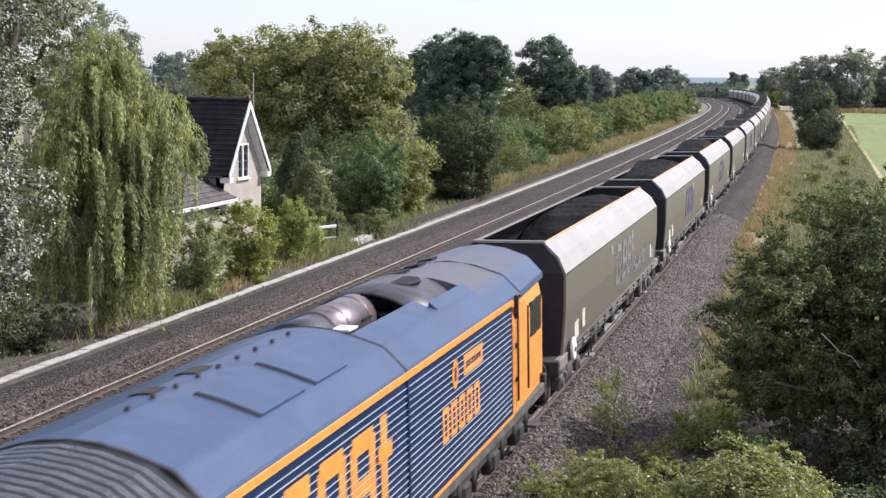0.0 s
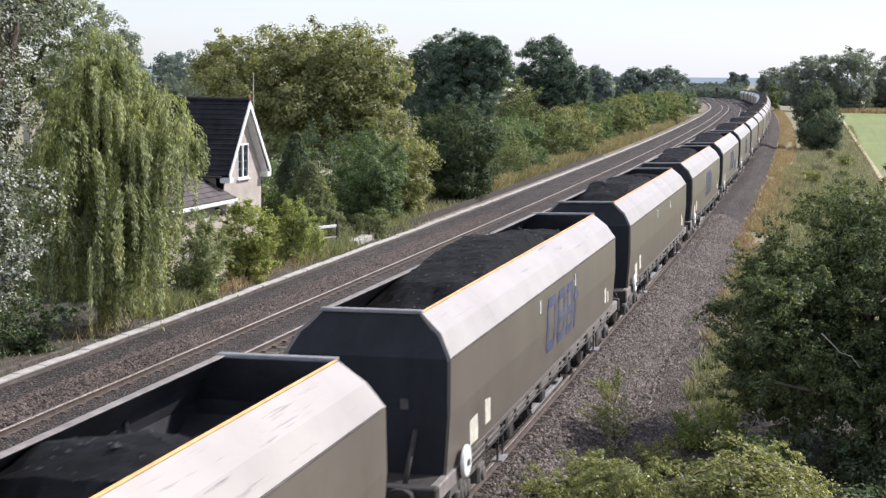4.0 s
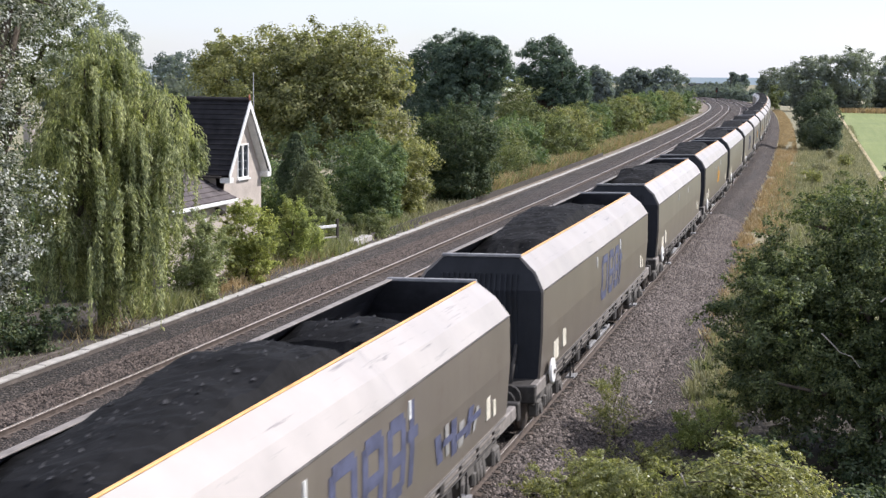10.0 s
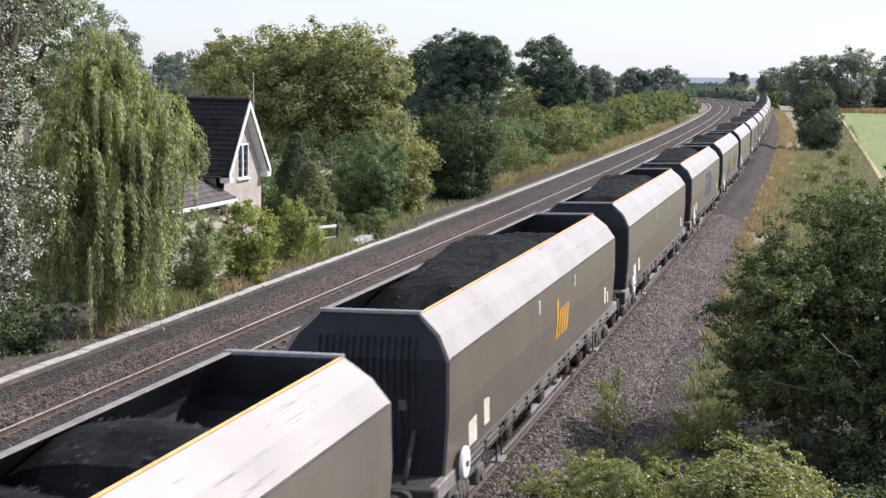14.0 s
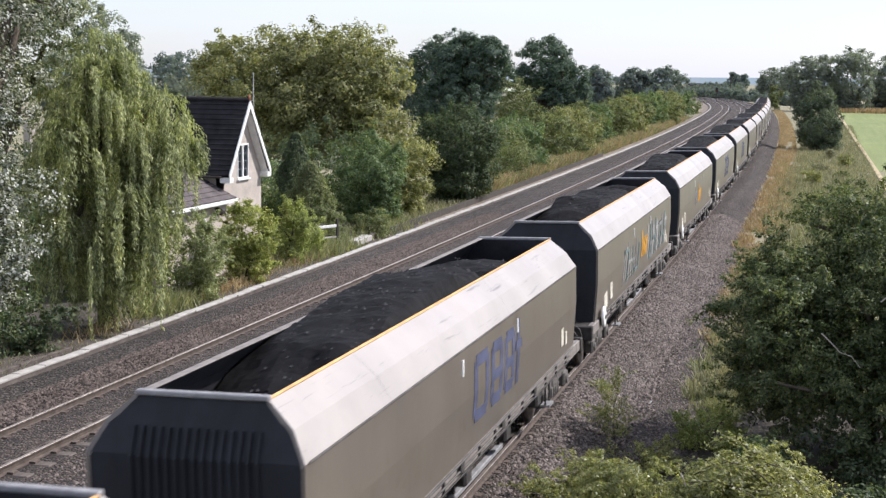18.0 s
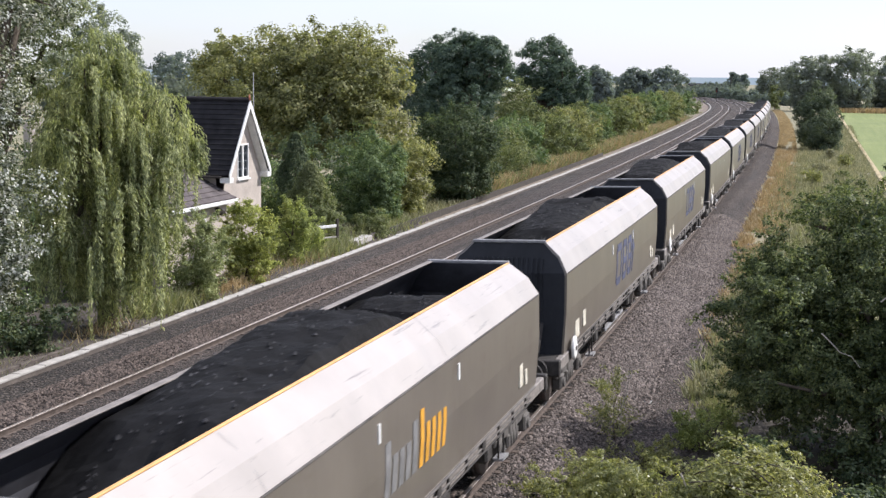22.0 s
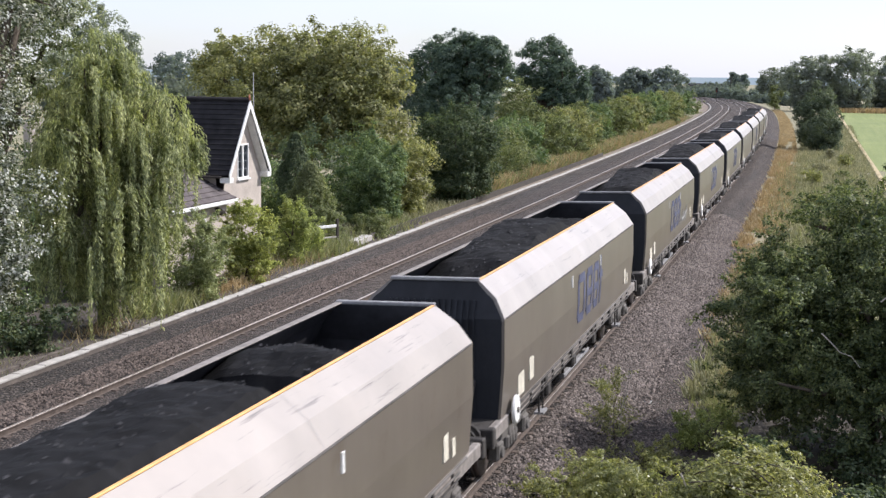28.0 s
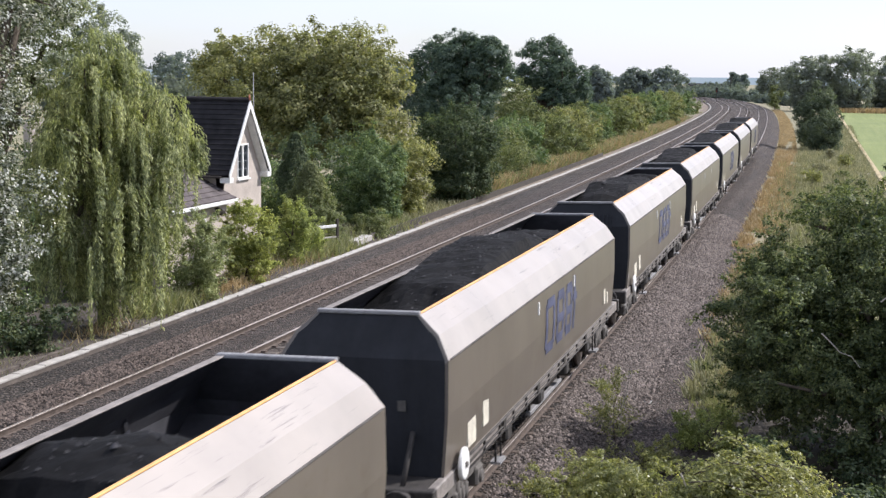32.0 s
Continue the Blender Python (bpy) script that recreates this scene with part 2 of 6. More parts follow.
L_BUSH = leaf_mat("hawthorn_leaf", (0.045, 0.078, 0.044), (0.215, 0.25, 0.115), 0.42)
L_FRONT = leaf_mat("elder_leaf", (0.14, 0.157, 0.07), (0.47, 0.455, 0.22), 0.45, 0.42, 0.45)
L_WILLOW = leaf_mat("weeping_willow_leaf", (0.14, 0.17, 0.1), (0.63, 0.64, 0.39), 0.42)
L_SILVER = leaf_mat("silver_poplar_leaf", (0.075, 0.09, 0.06), (0.58, 0.585, 0.61), 0.25, 0.6, split=True)
L_ASH = leaf_mat("ash_leaf", (0.1, 0.13, 0.08), (0.43, 0.455, 0.345), 0.38)
L_HAW = leaf_mat("sunlit_hawthorn_leaf", (0.036, 0.06, 0.037), (0.265, 0.3, 0.145), 0.38, 0.5)
# Distance haze is mixed into this leaf colour: grey and lifted.
L_HAZE_GREY = leaf_mat("haze_grey_leaf", (0.19, 0.218, 0.24), (0.28, 0.305, 0.315), 0.5, 0.8, 0.1)
L_OLIVE = leaf_mat("walnut_leaf", (0.135, 0.152, 0.085), (0.42, 0.405, 0.225), 0.46)
L_DEEP = leaf_mat("dark_tree_leaf", (0.052, 0.086, 0.084), (0.146, 0.198, 0.152), 0.35)
L_SHRUB = leaf_mat("shrub_leaf", (0.082, 0.130, 0.074), (0.259, 0.324, 0.173), 0.4)
L_YELLOW = leaf_mat("bright_shrub_leaf", (0.19, 0.22, 0.1), (0.6, 0.61, 0.28), 0.55)
L_CLIMB = leaf_mat("climber_leaf", (0.14, 0.17, 0.09), (0.5, 0.53, 0.34), 0.42)
L_PRIVET = leaf_mat("privet_leaf", (0.17, 0.21, 0.095), (0.52, 0.55, 0.25), 0.5)
L_HEDGE = leaf_mat("hedge_leaf", (0.101, 0.128, 0.067), (0.284, 0.304, 0.164), 0.4)
# Distance haze is mixed into this leaf colour: blue and lifted.
L_HAZE_BLUE = leaf_mat("haze_blue_leaf", (0.15, 0.185, 0.22), (0.22, 0.252, 0.28), 0.45, 0.8, 0.1)
# Darks raised a little for the haze at 150 m.
L_MID = leaf_mat("far_hawthorn_leaf", (0.07, 0.095, 0.082), (0.18, 0.215, 0.14), 0.36)
# Dark leaf of the blackthorn; also stands in for shade inside other plants.
L_DARK = leaf_mat("blackthorn_and_shade_leaf", (0.04, 0.068, 0.046), (0.16, 0.19, 0.105), 0.35)
L_DRY = leaf_mat("dry_grass", (0.30, 0.225, 0.13), (0.59, 0.475, 0.315), 0.3, tint=(1.1, 1.0, 0.85))
L_GRASS = leaf_mat("green_grass", (0.156, 0.180, 0.103), (0.421, 0.402, 0.275), 0.35)
L_WEED = leaf_mat("mixed_weeds", (0.165, 0.17, 0.105), (0.45, 0.43, 0.3), 0.3, tint=(1.15, 1.15, 0.85))


# ---- building helpers ----
def part(name, bm, material, parent=None, label=""):
    me = bpy.data.meshes.new(name)
    bm.to_mesh(me)
    bm.free()
    for mt in (material if isinstance(material, (list, tuple)) else [material]):
        me.materials.append(mt)
    ob = new(name, me)
    ob.parent = parent
    if label:
        tagged(ob, label)
    return ob


def box(bm, lo, hi, bevel=0.0, m=None, mi=0):
    r = bmesh.ops.create_cube(bm, size=1.0)
    vs = r["verts"]
    c = [(a + b) / 2 for a, b in zip(lo, hi)]
    s = [b - a for a, b in zip(lo, hi)]
    for v in vs:
        v.co = Vector((c[0] + v.co.x * s[0], c[1] + v.co.y * s[1], c[2] + v.co.z * s[2]))
    fs = {f for v in vs for f in v.link_faces}
    for f in fs:
        f.material_index = mi
    if bevel:
        r2 = bmesh.ops.bevel(bm, geom=list({e for v in vs for e in v.link_edges}), offset=bevel, segments=1, affect="EDGES")
        vs = list({v for f in r2["faces"] for v in f.verts} | {v for v in vs if v.is_valid})
    if m:
        for v in vs:
            v.co = m @ v.co
    return vs


def boxed(lo, hi, bevel=0.0, m=None):
    bm = bmesh.new()
    box(bm, lo, hi, bevel, m)
    return bm


def tube(bm, p0, p1, r0, r1=None, seg=10, caps=True):
    p0, p1 = Vector(p0), Vector(p1)
    r1 = r0 if r1 is None else r1
    q = (p1 - p0).to_track_quat("Z", "Y")
    rings = []
    for p, r in ((p0, r0), (p1, r1)):
        rings.append([bm.verts.new(p + q @ Vector((r * math.cos(2 * math.pi * k / seg), r * math.sin(2 * math.pi * k / seg), 0))) for k in range(seg)])
    for k in range(seg):
        f = bm.faces.new((rings[0][k], rings[0][(k + 1) % seg], rings[1][(k + 1) % seg], rings[1][k]))
        f.smooth = True
    if caps:
        bm.faces.new(rings[0][::-1])
        bm.faces.new(rings[1])


def tubed(*a, **k):
    bm = bmesh.new()
    tube(bm, *a, **k)
    return bm


def sheet(name, verts, faces, material, smooth=False):
    me = bpy.data.meshes.new(name)
    me.from_pydata(verts, [], faces)
    me.materials.append(material)
    if smooth:
        me.shade_smooth()
    return new(name, me)


def thing(name, label, category, m=None, group="", kind=""):
    ob = new(name)
    ob.matrix_basis = m or Matrix()
    return tagged(ob, label, category, group, kind)


def quads(name, v, material, parent=None, kind=""):
    """One mesh out of an array of quads, n x 4 x 3."""
    n = len(v)
    me = bpy.data.meshes.new(name)
    me.vertices.add(4 * n)
    me.vertices.foreach_set("co", np.ascontiguousarray(v, dtype=np.float32).ravel())
    me.loops.add(4 * n)
    me.loops.foreach_set("vertex_index", np.arange(4 * n, dtype=np.int32))
    me.polygons.add(n)
    me.polygons.foreach_set("loop_start", np.arange(0, 4 * n, 4, dtype=np.int32))
    me.update(calc_edges=True)
    me.materials.append(material)
    ob = new(name, me)
    ob.parent = parent
    if kind:
        tagged(ob, kind=kind)
    return ob


def unit(a):
    return a / np.maximum(1e-9, np.linalg.norm(a, axis=1))[:, None]


def leaf_quads(rng, p, nrm, size, aspect=0.55, along=None):
    """Pointed leaf blades at p, facing nrm, long axis random or along a given way."""
    n = len(p)
    nrm = unit(nrm)
    t = rng.normal(size=(n, 3)) if along is None else along
    t = unit(t - nrm * np.sum(t * nrm, 1)[:, None])
    b = np.cross(nrm, t)
    ln = (size * rng.uniform(0.7, 1.3, n))[:, None]
    w = ln * aspect * 0.5
    bend = nrm * ln * 0.12
    return np.stack([p - t * ln * 0.5 - bend, p + b * w, p + t * ln * 0.5 - bend, p - b * w], 1)


def xc(y):
    """The curve of the line: how far it lies off the straight, to the west."""
    return -0.98e-4 * np.maximum(0.0, y - 18.0) ** 2 - 2.4e-4 * np.maximum(0.0, y - 300.0) ** 2


# ---- ground and line ----
def ground_z(x, y):
    off = x - xc(y)
    z = np.where(off < -14.5, -0.5 - 0.08 * np.minimum(10.0, -14.5 - off), -0.5)
    return np.where(off > 11, -0.7, z)


def build_ground():
    ys = np.concatenate([np.linspace(-120, 0, 13), np.linspace(6, 150, 49), np.linspace(160, 600, 30), [800, 1100, 1600, 2400, 3600, 4900]])
    xs = np.concatenate([[-4900, -2500, -1200, -600, -300, -150, -90], np.linspace(-70, 40, 56), [60, 100, 180, 350, 800, 1800, 4900]])
    gx, gy = np.meshgrid(xs, ys)
    rng = np.random.default_rng(3)
    gz = ground_z(gx, gy) + rng.normal(size=gx.shape) * 0.03
    v = np.stack([gx, gy, gz], -1).reshape(-1, 3)
    nx = len(xs)
    f = [(j * nx + i, j * nx + i + 1, (j + 1) * nx + i + 1, (j + 1) * nx + i) for j in range(len(ys) - 1) for i in range(nx - 1)]
    tagged(sheet("ground", v.tolist(), f, M_GROUND, True), "rough grassy ground beside the railway line", "ground", kind="structure")


def build_earth():
    rng = np.random.default_rng(4)
    # West of the verge the dark earth sheet stands in for garden shade.
    for name, label, x0, x1, y0, y1, mat in (("leaf_litter", "dark leaf litter and earth under the bushes", 2.75, 15.0, 6.0, 40.0, M_LITTER), ("ballast_edge", "loose brown-grey ballast spread beyond the shoulder", 2.7, 4.1, 24.0, 60.0, M_BALLAST), ("bare_earth", "bare grey-brown earth of the far verge, continued for garden shade", -21.0, -11.75, 14.0, 62.0, M_VERGE)):
        nx, ny = 14, 40
        gx, gy = np.meshgrid(np.linspace(x0, x1, nx), np.linspace(y0, y1, ny))
        gx = gx + (xc(gy) if x0 < 0 else 0)
        gz = ground_z(gx, gy) + (0.13 if mat is M_BALLAST else 0.1) + rng.normal(size=gx.shape) * 0.012
        v = np.stack([gx, gy, gz], -1).reshape(-1, 3)
        f = [(j * nx + i, j * nx + i + 1, (j + 1) * nx + i + 1, (j + 1) * nx + i) for j in range(ny - 1) for i in range(nx - 1)]
        tagged(sheet(name, v.tolist(), f, mat, True), label, "ground", kind="structure")


def swept(name, section, ys, mat, off=0.0, smooth=False):
    """A strip or bar with the given section (x, z) that follows the curve of the line."""
    v, f = [], []
    n = len(section)
    for y in ys:
        s = -2 * 0.98e-4 * max(0.0, y - 18.0)
        for x, z in section:
            v.append((float(xc(y)) + off + x, y - s * (off + x), z))
    for j in range(len(ys) - 1):
        for i in range(n - 1):
            a = j * n + i
            f.append((a, a + 1, a + n + 1, a + n))
    return sheet(name, v, f, mat, smooth)


YS = [-60 + 6 * k for k in range(26)] + [100 + 12 * k for k in range(50)]


def build_line():
    bed = [(-12.9, -0.5), (-11.95, -0.36), (-11.5, -0.36), (-10.6, -0.3), (-9.9, -0.17), (-9.3, -0.165), (-6.85, -0.135), (-6.2, -0.26), (-5.3, -0.17), (-2.5, -0.14), (-1.9, -0.22), (-1.4, -0.17), (0.9, -0.11), (1.5, -0.12), (2.2, -0.4), (2.75, -0.5)]
    dense = []
    for (x0, z0), (x1, z1) in zip(bed, bed[1:]):
        k = max(1, int((x1 - x0) / 0.35))
        dense += [(x0 + (x1 - x0) * i / k, z0 + (z1 - z0) * i / k) for i in range(k)]
    dense.append(bed[-1])
    tagged(swept("ballast_bed", dense, YS, M_BALLAST, smooth=True), "brown-grey stone ballast bed under three tracks", "ballast", kind="structure")
    tagged(swept("cess", [(-11.6, -0.33), (-11.2, -0.29), (-10.55, -0.285)], YS, M_CESS), "dark ash cess strip beside the track", "path", kind="structure")
    tagged(swept("earth_verge", [(-13.9, -0.52), (-13.2, -0.46), (-12.6, -0.43), (-11.95, -0.4)], YS, M_SOIL, smooth=True), "bare brown earth strip behind the cable trough", "verge", kind="structure")
    cant = 0.0305
    for off, word in ((-8.07, "rusty-sided"), (-3.85, "dull"), (0.0, "bright-topped")):
        track = thing("railway_track", word + " steel rails on grimy concrete sleepers in ballast", "track", kind="structure")
        for side in (-0.7525, 0.7525):
            dz = side * cant
            foot = [(-0.07, -0.16), (-0.07, -0.14), (-0.012, -0.12), (-0.012, -0.045), (-0.036, -0.035), (-0.036, -0.004)]
            sec = foot + [(-x, z) for x, z in foot[::-1]]
            r = swept("rail", [(x + side, z + dz) for x, z in sec], YS, M_RAIL, off)
            r.parent = track
            h = swept("railhead", [(side - 0.035, dz - 0.004), (side - 0.03, dz + 0.001), (side + 0.03, dz + 0.001), (side + 0.035, dz - 0.004)], YS, M_RAIL_TOP, off)
            h.parent = r
        bm = boxed((-1.25, -0.13, -0.30), (1.25, 0.13, -0.155), 0.02)
        for x in (-0.7525, 0.7525):
            for s in (-1, 1):
                box(bm, (x + s * 0.13 - 0.06, -0.08, -0.156), (x + s * 0.13 + 0.06, 0.08, -0.115 if off < -6 else -0.13), 0, None, 1)
        first = part("sleeper", bm, (M_SLEEPER, M_RAIL), track)
        me = first.data
        ys = np.arange(8.0, 190.0, 0.68)
        for k, y in enumerate(ys):
            ob = first if k == 0 else new("sleeper", me)
            ob.parent = track
            ob.matrix_basis = pose(float(xc(y)) + off, float(y), 0, 0, -1.75, math.degrees(1.96e-4 * max(0, y - 18)))
        bm = bmesh.new()
        for y in np.arange(190.0, 330.0, 0.68):
            box(bm, (-1.25, -0.13, -0.30), (1.25, 0.13, -0.155), 0, pose(float(xc(y)) + off, float(y), 0, 0, -1.75, math.degrees(1.96e-4 * max(0, y - 18))))
        tagged(part("far_sleepers", bm, M_SLEEPER, track), kind="stuff")


def build_trough():
    """Concrete cable trough with one lid after the other."""
    t = thing("cable_trough", "pale concrete cable trough with loose lids beside the track", "trough", kind="structure")
    b = swept("trough_body", [(-0.11, -0.5), (-0.11, -0.24), (0.11, -0.24), (0.11, -0.5)], YS, M_SLEEPER, -11.75)
    b.parent = t
    rng = random.Random(5)
    me = None
    y, k = 16.0, 0
    while k < 300 and y < 400:
        ln = 1.0 if y < 120 else 4.0
        if me is None or k == 104:
            ob = part("trough_lid", boxed((-0.128, -ln / 2 + 0.002, -0.04), (0.128, ln / 2 - 0.002, 0.015), 0.008), M_CONC, t)
            me = ob.data
        else:
            ob = new("trough_lid", me)
            ob.parent = t
        s = 1.96e-4 * max(0, y - 18) + 4.8e-4 * max(0.0, y - 300.0)
        ob.matrix_basis = pose(float(xc(y)) - 11.75 + rng.uniform(-0.02, 0.02), y, -0.2 + rng.uniform(-0.012, 0.012), rng.uniform(-0.5, 0.5), rng.uniform(-1.2, 1.2), math.degrees(s) + rng.uniform(-0.8, 0.8))
        y += ln
        k += 1


def build_edging():
    ys = [55 + 3 * k for k in range(24)]
    e = swept("timber_edging", [(-0.05, -0.6), (-0.05, -0.12), (0.05, -0.12), (0.05, -0.6)], ys, M_DARKWOOD, -12.85)
    tagged(e, "low dark timber edging board along the verge", "edging", kind="structure")
    b = bmesh.new()
    box(b, (-0.22, -1.1, -0.12), (0.22, 1.1, 0.12), 0.02)
    s = part("concrete_slab", b, M_CONC)
    s.matrix_basis = pose(-12.85, 53.4, -0.2, 0, 0, 3)
    tagged(s, "pale concrete slab lying beside the trough", "slab")


def scatter(name, label, rng, x0, x1, y0, y1, n, size, mat, kind="stuff", curved=True, zf=None, flat=0.7):
    """Loose angular stones, each a low uneven pyramid, joined as one."""
    y = rng.uniform(y0, y1, n)
    off = rng.uniform(x0, x1, n)
    x = off + (xc(y) if curved else 0)
    z = zf(off)
    s = size * rng.uniform(0.6, 1.35, n)
    base = np.array([(1, 0, -0.4), (0, 1, -0.4), (-1, 0, -0.4), (0, -1, -0.4), (0.2, 0.1, 0.8)], float)
    ang = rng.uniform(0, 6.3, n)
    ca, sa = np.cos(ang), np.sin(ang)
    p = base[None] * s[:, None, None] * rng.uniform(0.6, 1.2, (n, 5, 1)) * np.array([1, 1, flat])
    px = p[..., 0] * ca[:, None] - p[..., 1] * sa[:, None]
    py = p[..., 0] * sa[:, None] + p[..., 1] * ca[:, None]
    tilt = rng.normal(size=(n, 1)) * 0.5
    pz = p[..., 2] + px * tilt
    v = np.stack([px + x[:, None], py + y[:, None], pz + z[:, None]], -1)
    tri = np.array([(0, 1, 4), (1, 2, 4), (2, 3, 4), (3, 0, 4)])
    idx = (tri[None] + 5 * np.arange(n)[:, None, None]).reshape(-1)
    me = bpy.data.meshes.new(name)
    me.vertices.add(5 * n)
    me.vertices.foreach_set("co", v.astype(np.float32).ravel())
    me.loops.add(len(idx))
    me.loops.foreach_set("vertex_index", idx.astype(np.int32))
    me.polygons.add(4 * n)
    me.polygons.foreach_set("loop_start", np.arange(0, len(idx), 3, dtype=np.int32))
    me.update(calc_edges=True)
    me.materials.append(mat)
    return tagged(new(name, me), label, "stones", kind=kind)


def blades(name, label, rng, pts, h, mat, lean=0.35, width=0.02):
    """Grass: narrow upright blades, joined as one."""
    n = len(pts)
    hh = h * rng.uniform(0.5, 1.3, n)
    a = rng.uniform(0, 6.3, n)
    w = np.stack([np.cos(a), np.sin(a), np.zeros(n)], 1) * (width * rng.uniform(0.6, 1.5, n))[:, None]
    tip = np.stack([rng.normal(size=n) * lean * hh, rng.normal(size=n) * lean * hh, hh], 1)
    v = np.stack([pts - w, pts + w, pts + tip + w * 0.25, pts + tip - w * 0.25], 1)
    ob = quads(name, v, mat, kind="stuff")
    return tagged(ob, label, "grass")


# ---- plants ----
def stem(bm, rng, p0, p1, r0, r1, bends=4, wob=0.12, seg=7, ring=None):
    """A bent, tapering limb in one skin. Returns its end and its last ring of points."""
    p0, p1 = np.array(p0, float), np.array(p1, float)
    ln = np.linalg.norm(p1 - p0)
    q = Vector(p1 - p0).to_track_quat("Z", "Y")

    def circle(p, r):
        return [bm.verts.new(Vector(p) + q @ Vector((r * math.cos(2 * math.pi * k / seg), r * math.sin(2 * math.pi * k / seg), 0))) for k in range(seg)]
    last = ring or circle(p0, r0)
    for k in range(1, bends + 1):
        f = k / bends
        c = p0 + (p1 - p0) * f + (rng.normal(size=3) * wob * ln / bends if k < bends else 0)
        now = circle(c, r0 + (r1 - r0) * f)
        for i in range(seg):
            fc = bm.faces.new((last[i], last[(i + 1) % seg], now[(i + 1) % seg], now[i]))
            fc.smooth = True
        last = now
    return p1, last


def lumps(rng, n, c, rad, tight=0.0, floor=-0.85):
    """Clump centres gathered on boughs: domes of leaves with shaded hollows between them."""
    nb = max(9, n // 9)
    d = unit(rng.normal(size=(nb * 3, 3)))
    d = d[d[:, 2] > floor][:nb]
    nb = len(d)
    wob = np.array([noise.noise(Vector((x * 1.9 + c[0], y * 1.9 + c[1], z * 1.9))) for x, y, z in d])
    r = (0.42 + 0.2 * tight + (0.5 - 0.3 * tight) * rng.uniform(0, 1, nb) ** 0.7) * (1 + (0.4 - 0.2 * tight) * wob)
    at = d * r[:, None] * np.array(rad)
    br = (0.4 - 0.1 * tight) * (rad[0] * rad[1] * rad[2]) ** (1 / 3) * rng.uniform(0.65, 1.35, nb)
    k = rng.integers(0, nb, n)
    g = unit(rng.normal(size=(n, 3)) + d[k] * 0.8 + np.array([0, 0, 0.35]))
    p = at[k] + g * (br[k] * rng.uniform(0.45, 1.0, n) ** 0.5)[:, None] * np.array([1, 1, 0.8])
    # a third of the clumps fill the crown behind the boughs
    m = int(n * 0.42)
    e = unit(rng.normal(size=(n, 3)))
    e[:, 2] = np.maximum(e[:, 2], floor)
    lump = np.array([1 + 0.3 * noise.noise(Vector((x * 2.3 + c[0], y * 2.3 + c[1], z * 2.3))) for x, y, z in e[:m]])
    p[:m] = e[:m] * (lump * (0.4 + (0.48 + 0.06 * tight) * rng.uniform(0, 1, m) ** 0.6))[:, None] * np.array(rad)
    g[:m], k[:m] = e[:m], k[:m]
    return np.array(c) + p, unit(g)


def sprigs(rng, ce, di, count, length, up, droop, clump):
    """Young shoots that stand out of a crown: strings of small clumps, straight or arching over."""
    ok = np.nonzero(di[:, 2] > -0.1)[0]
    pick = rng.choice(ok, count)
    way = unit(di[pick] * np.array([1, 1, 0.4]) + np.array([0, 0, up]) + rng.normal(size=(count, 3)) * 0.3)
    ln = length * rng.uniform(0.4, 1.2, count)
    ps, ds = [], []
    for s in np.linspace(0.15, 1.0, 7):
        p = ce[pick] + way * (ln * s)[:, None] + rng.normal(size=(count, 3)) * clump * 0.12
        p[:, 2] -= droop * ln * s * s
        ps.append(p)
        ds.append(way)
    return np.concatenate(ps), np.concatenate(ds)


def foliage(rng, centres, dirs, crad, per, size, aspect=0.55, sag=0.0):
    n = len(centres)
    g = rng.normal(size=(n, per, 3))
    g /= np.maximum(1e-6, np.linalg.norm(g, axis=2, keepdims=True))
    rr = crad * rng.uniform(0.6, 1.4, (n, 1, 1)) * rng.uniform(0.25, 1.0, (n, per, 1)) ** 0.5
    p = centres[:, None] + g * rr * np.array([1, 1, 0.75])
    p[..., 2] -= sag * rng.uniform(0, 1, (n, per)) ** 2
    nr = g + dirs[:, None] * 0.6 + np.array([0, 0, 0.7]) + rng.normal(size=(n, per, 3)) * 0.5
    return leaf_quads(rng, p.reshape(-1, 3), nr.reshape(-1, 3), size, aspect)


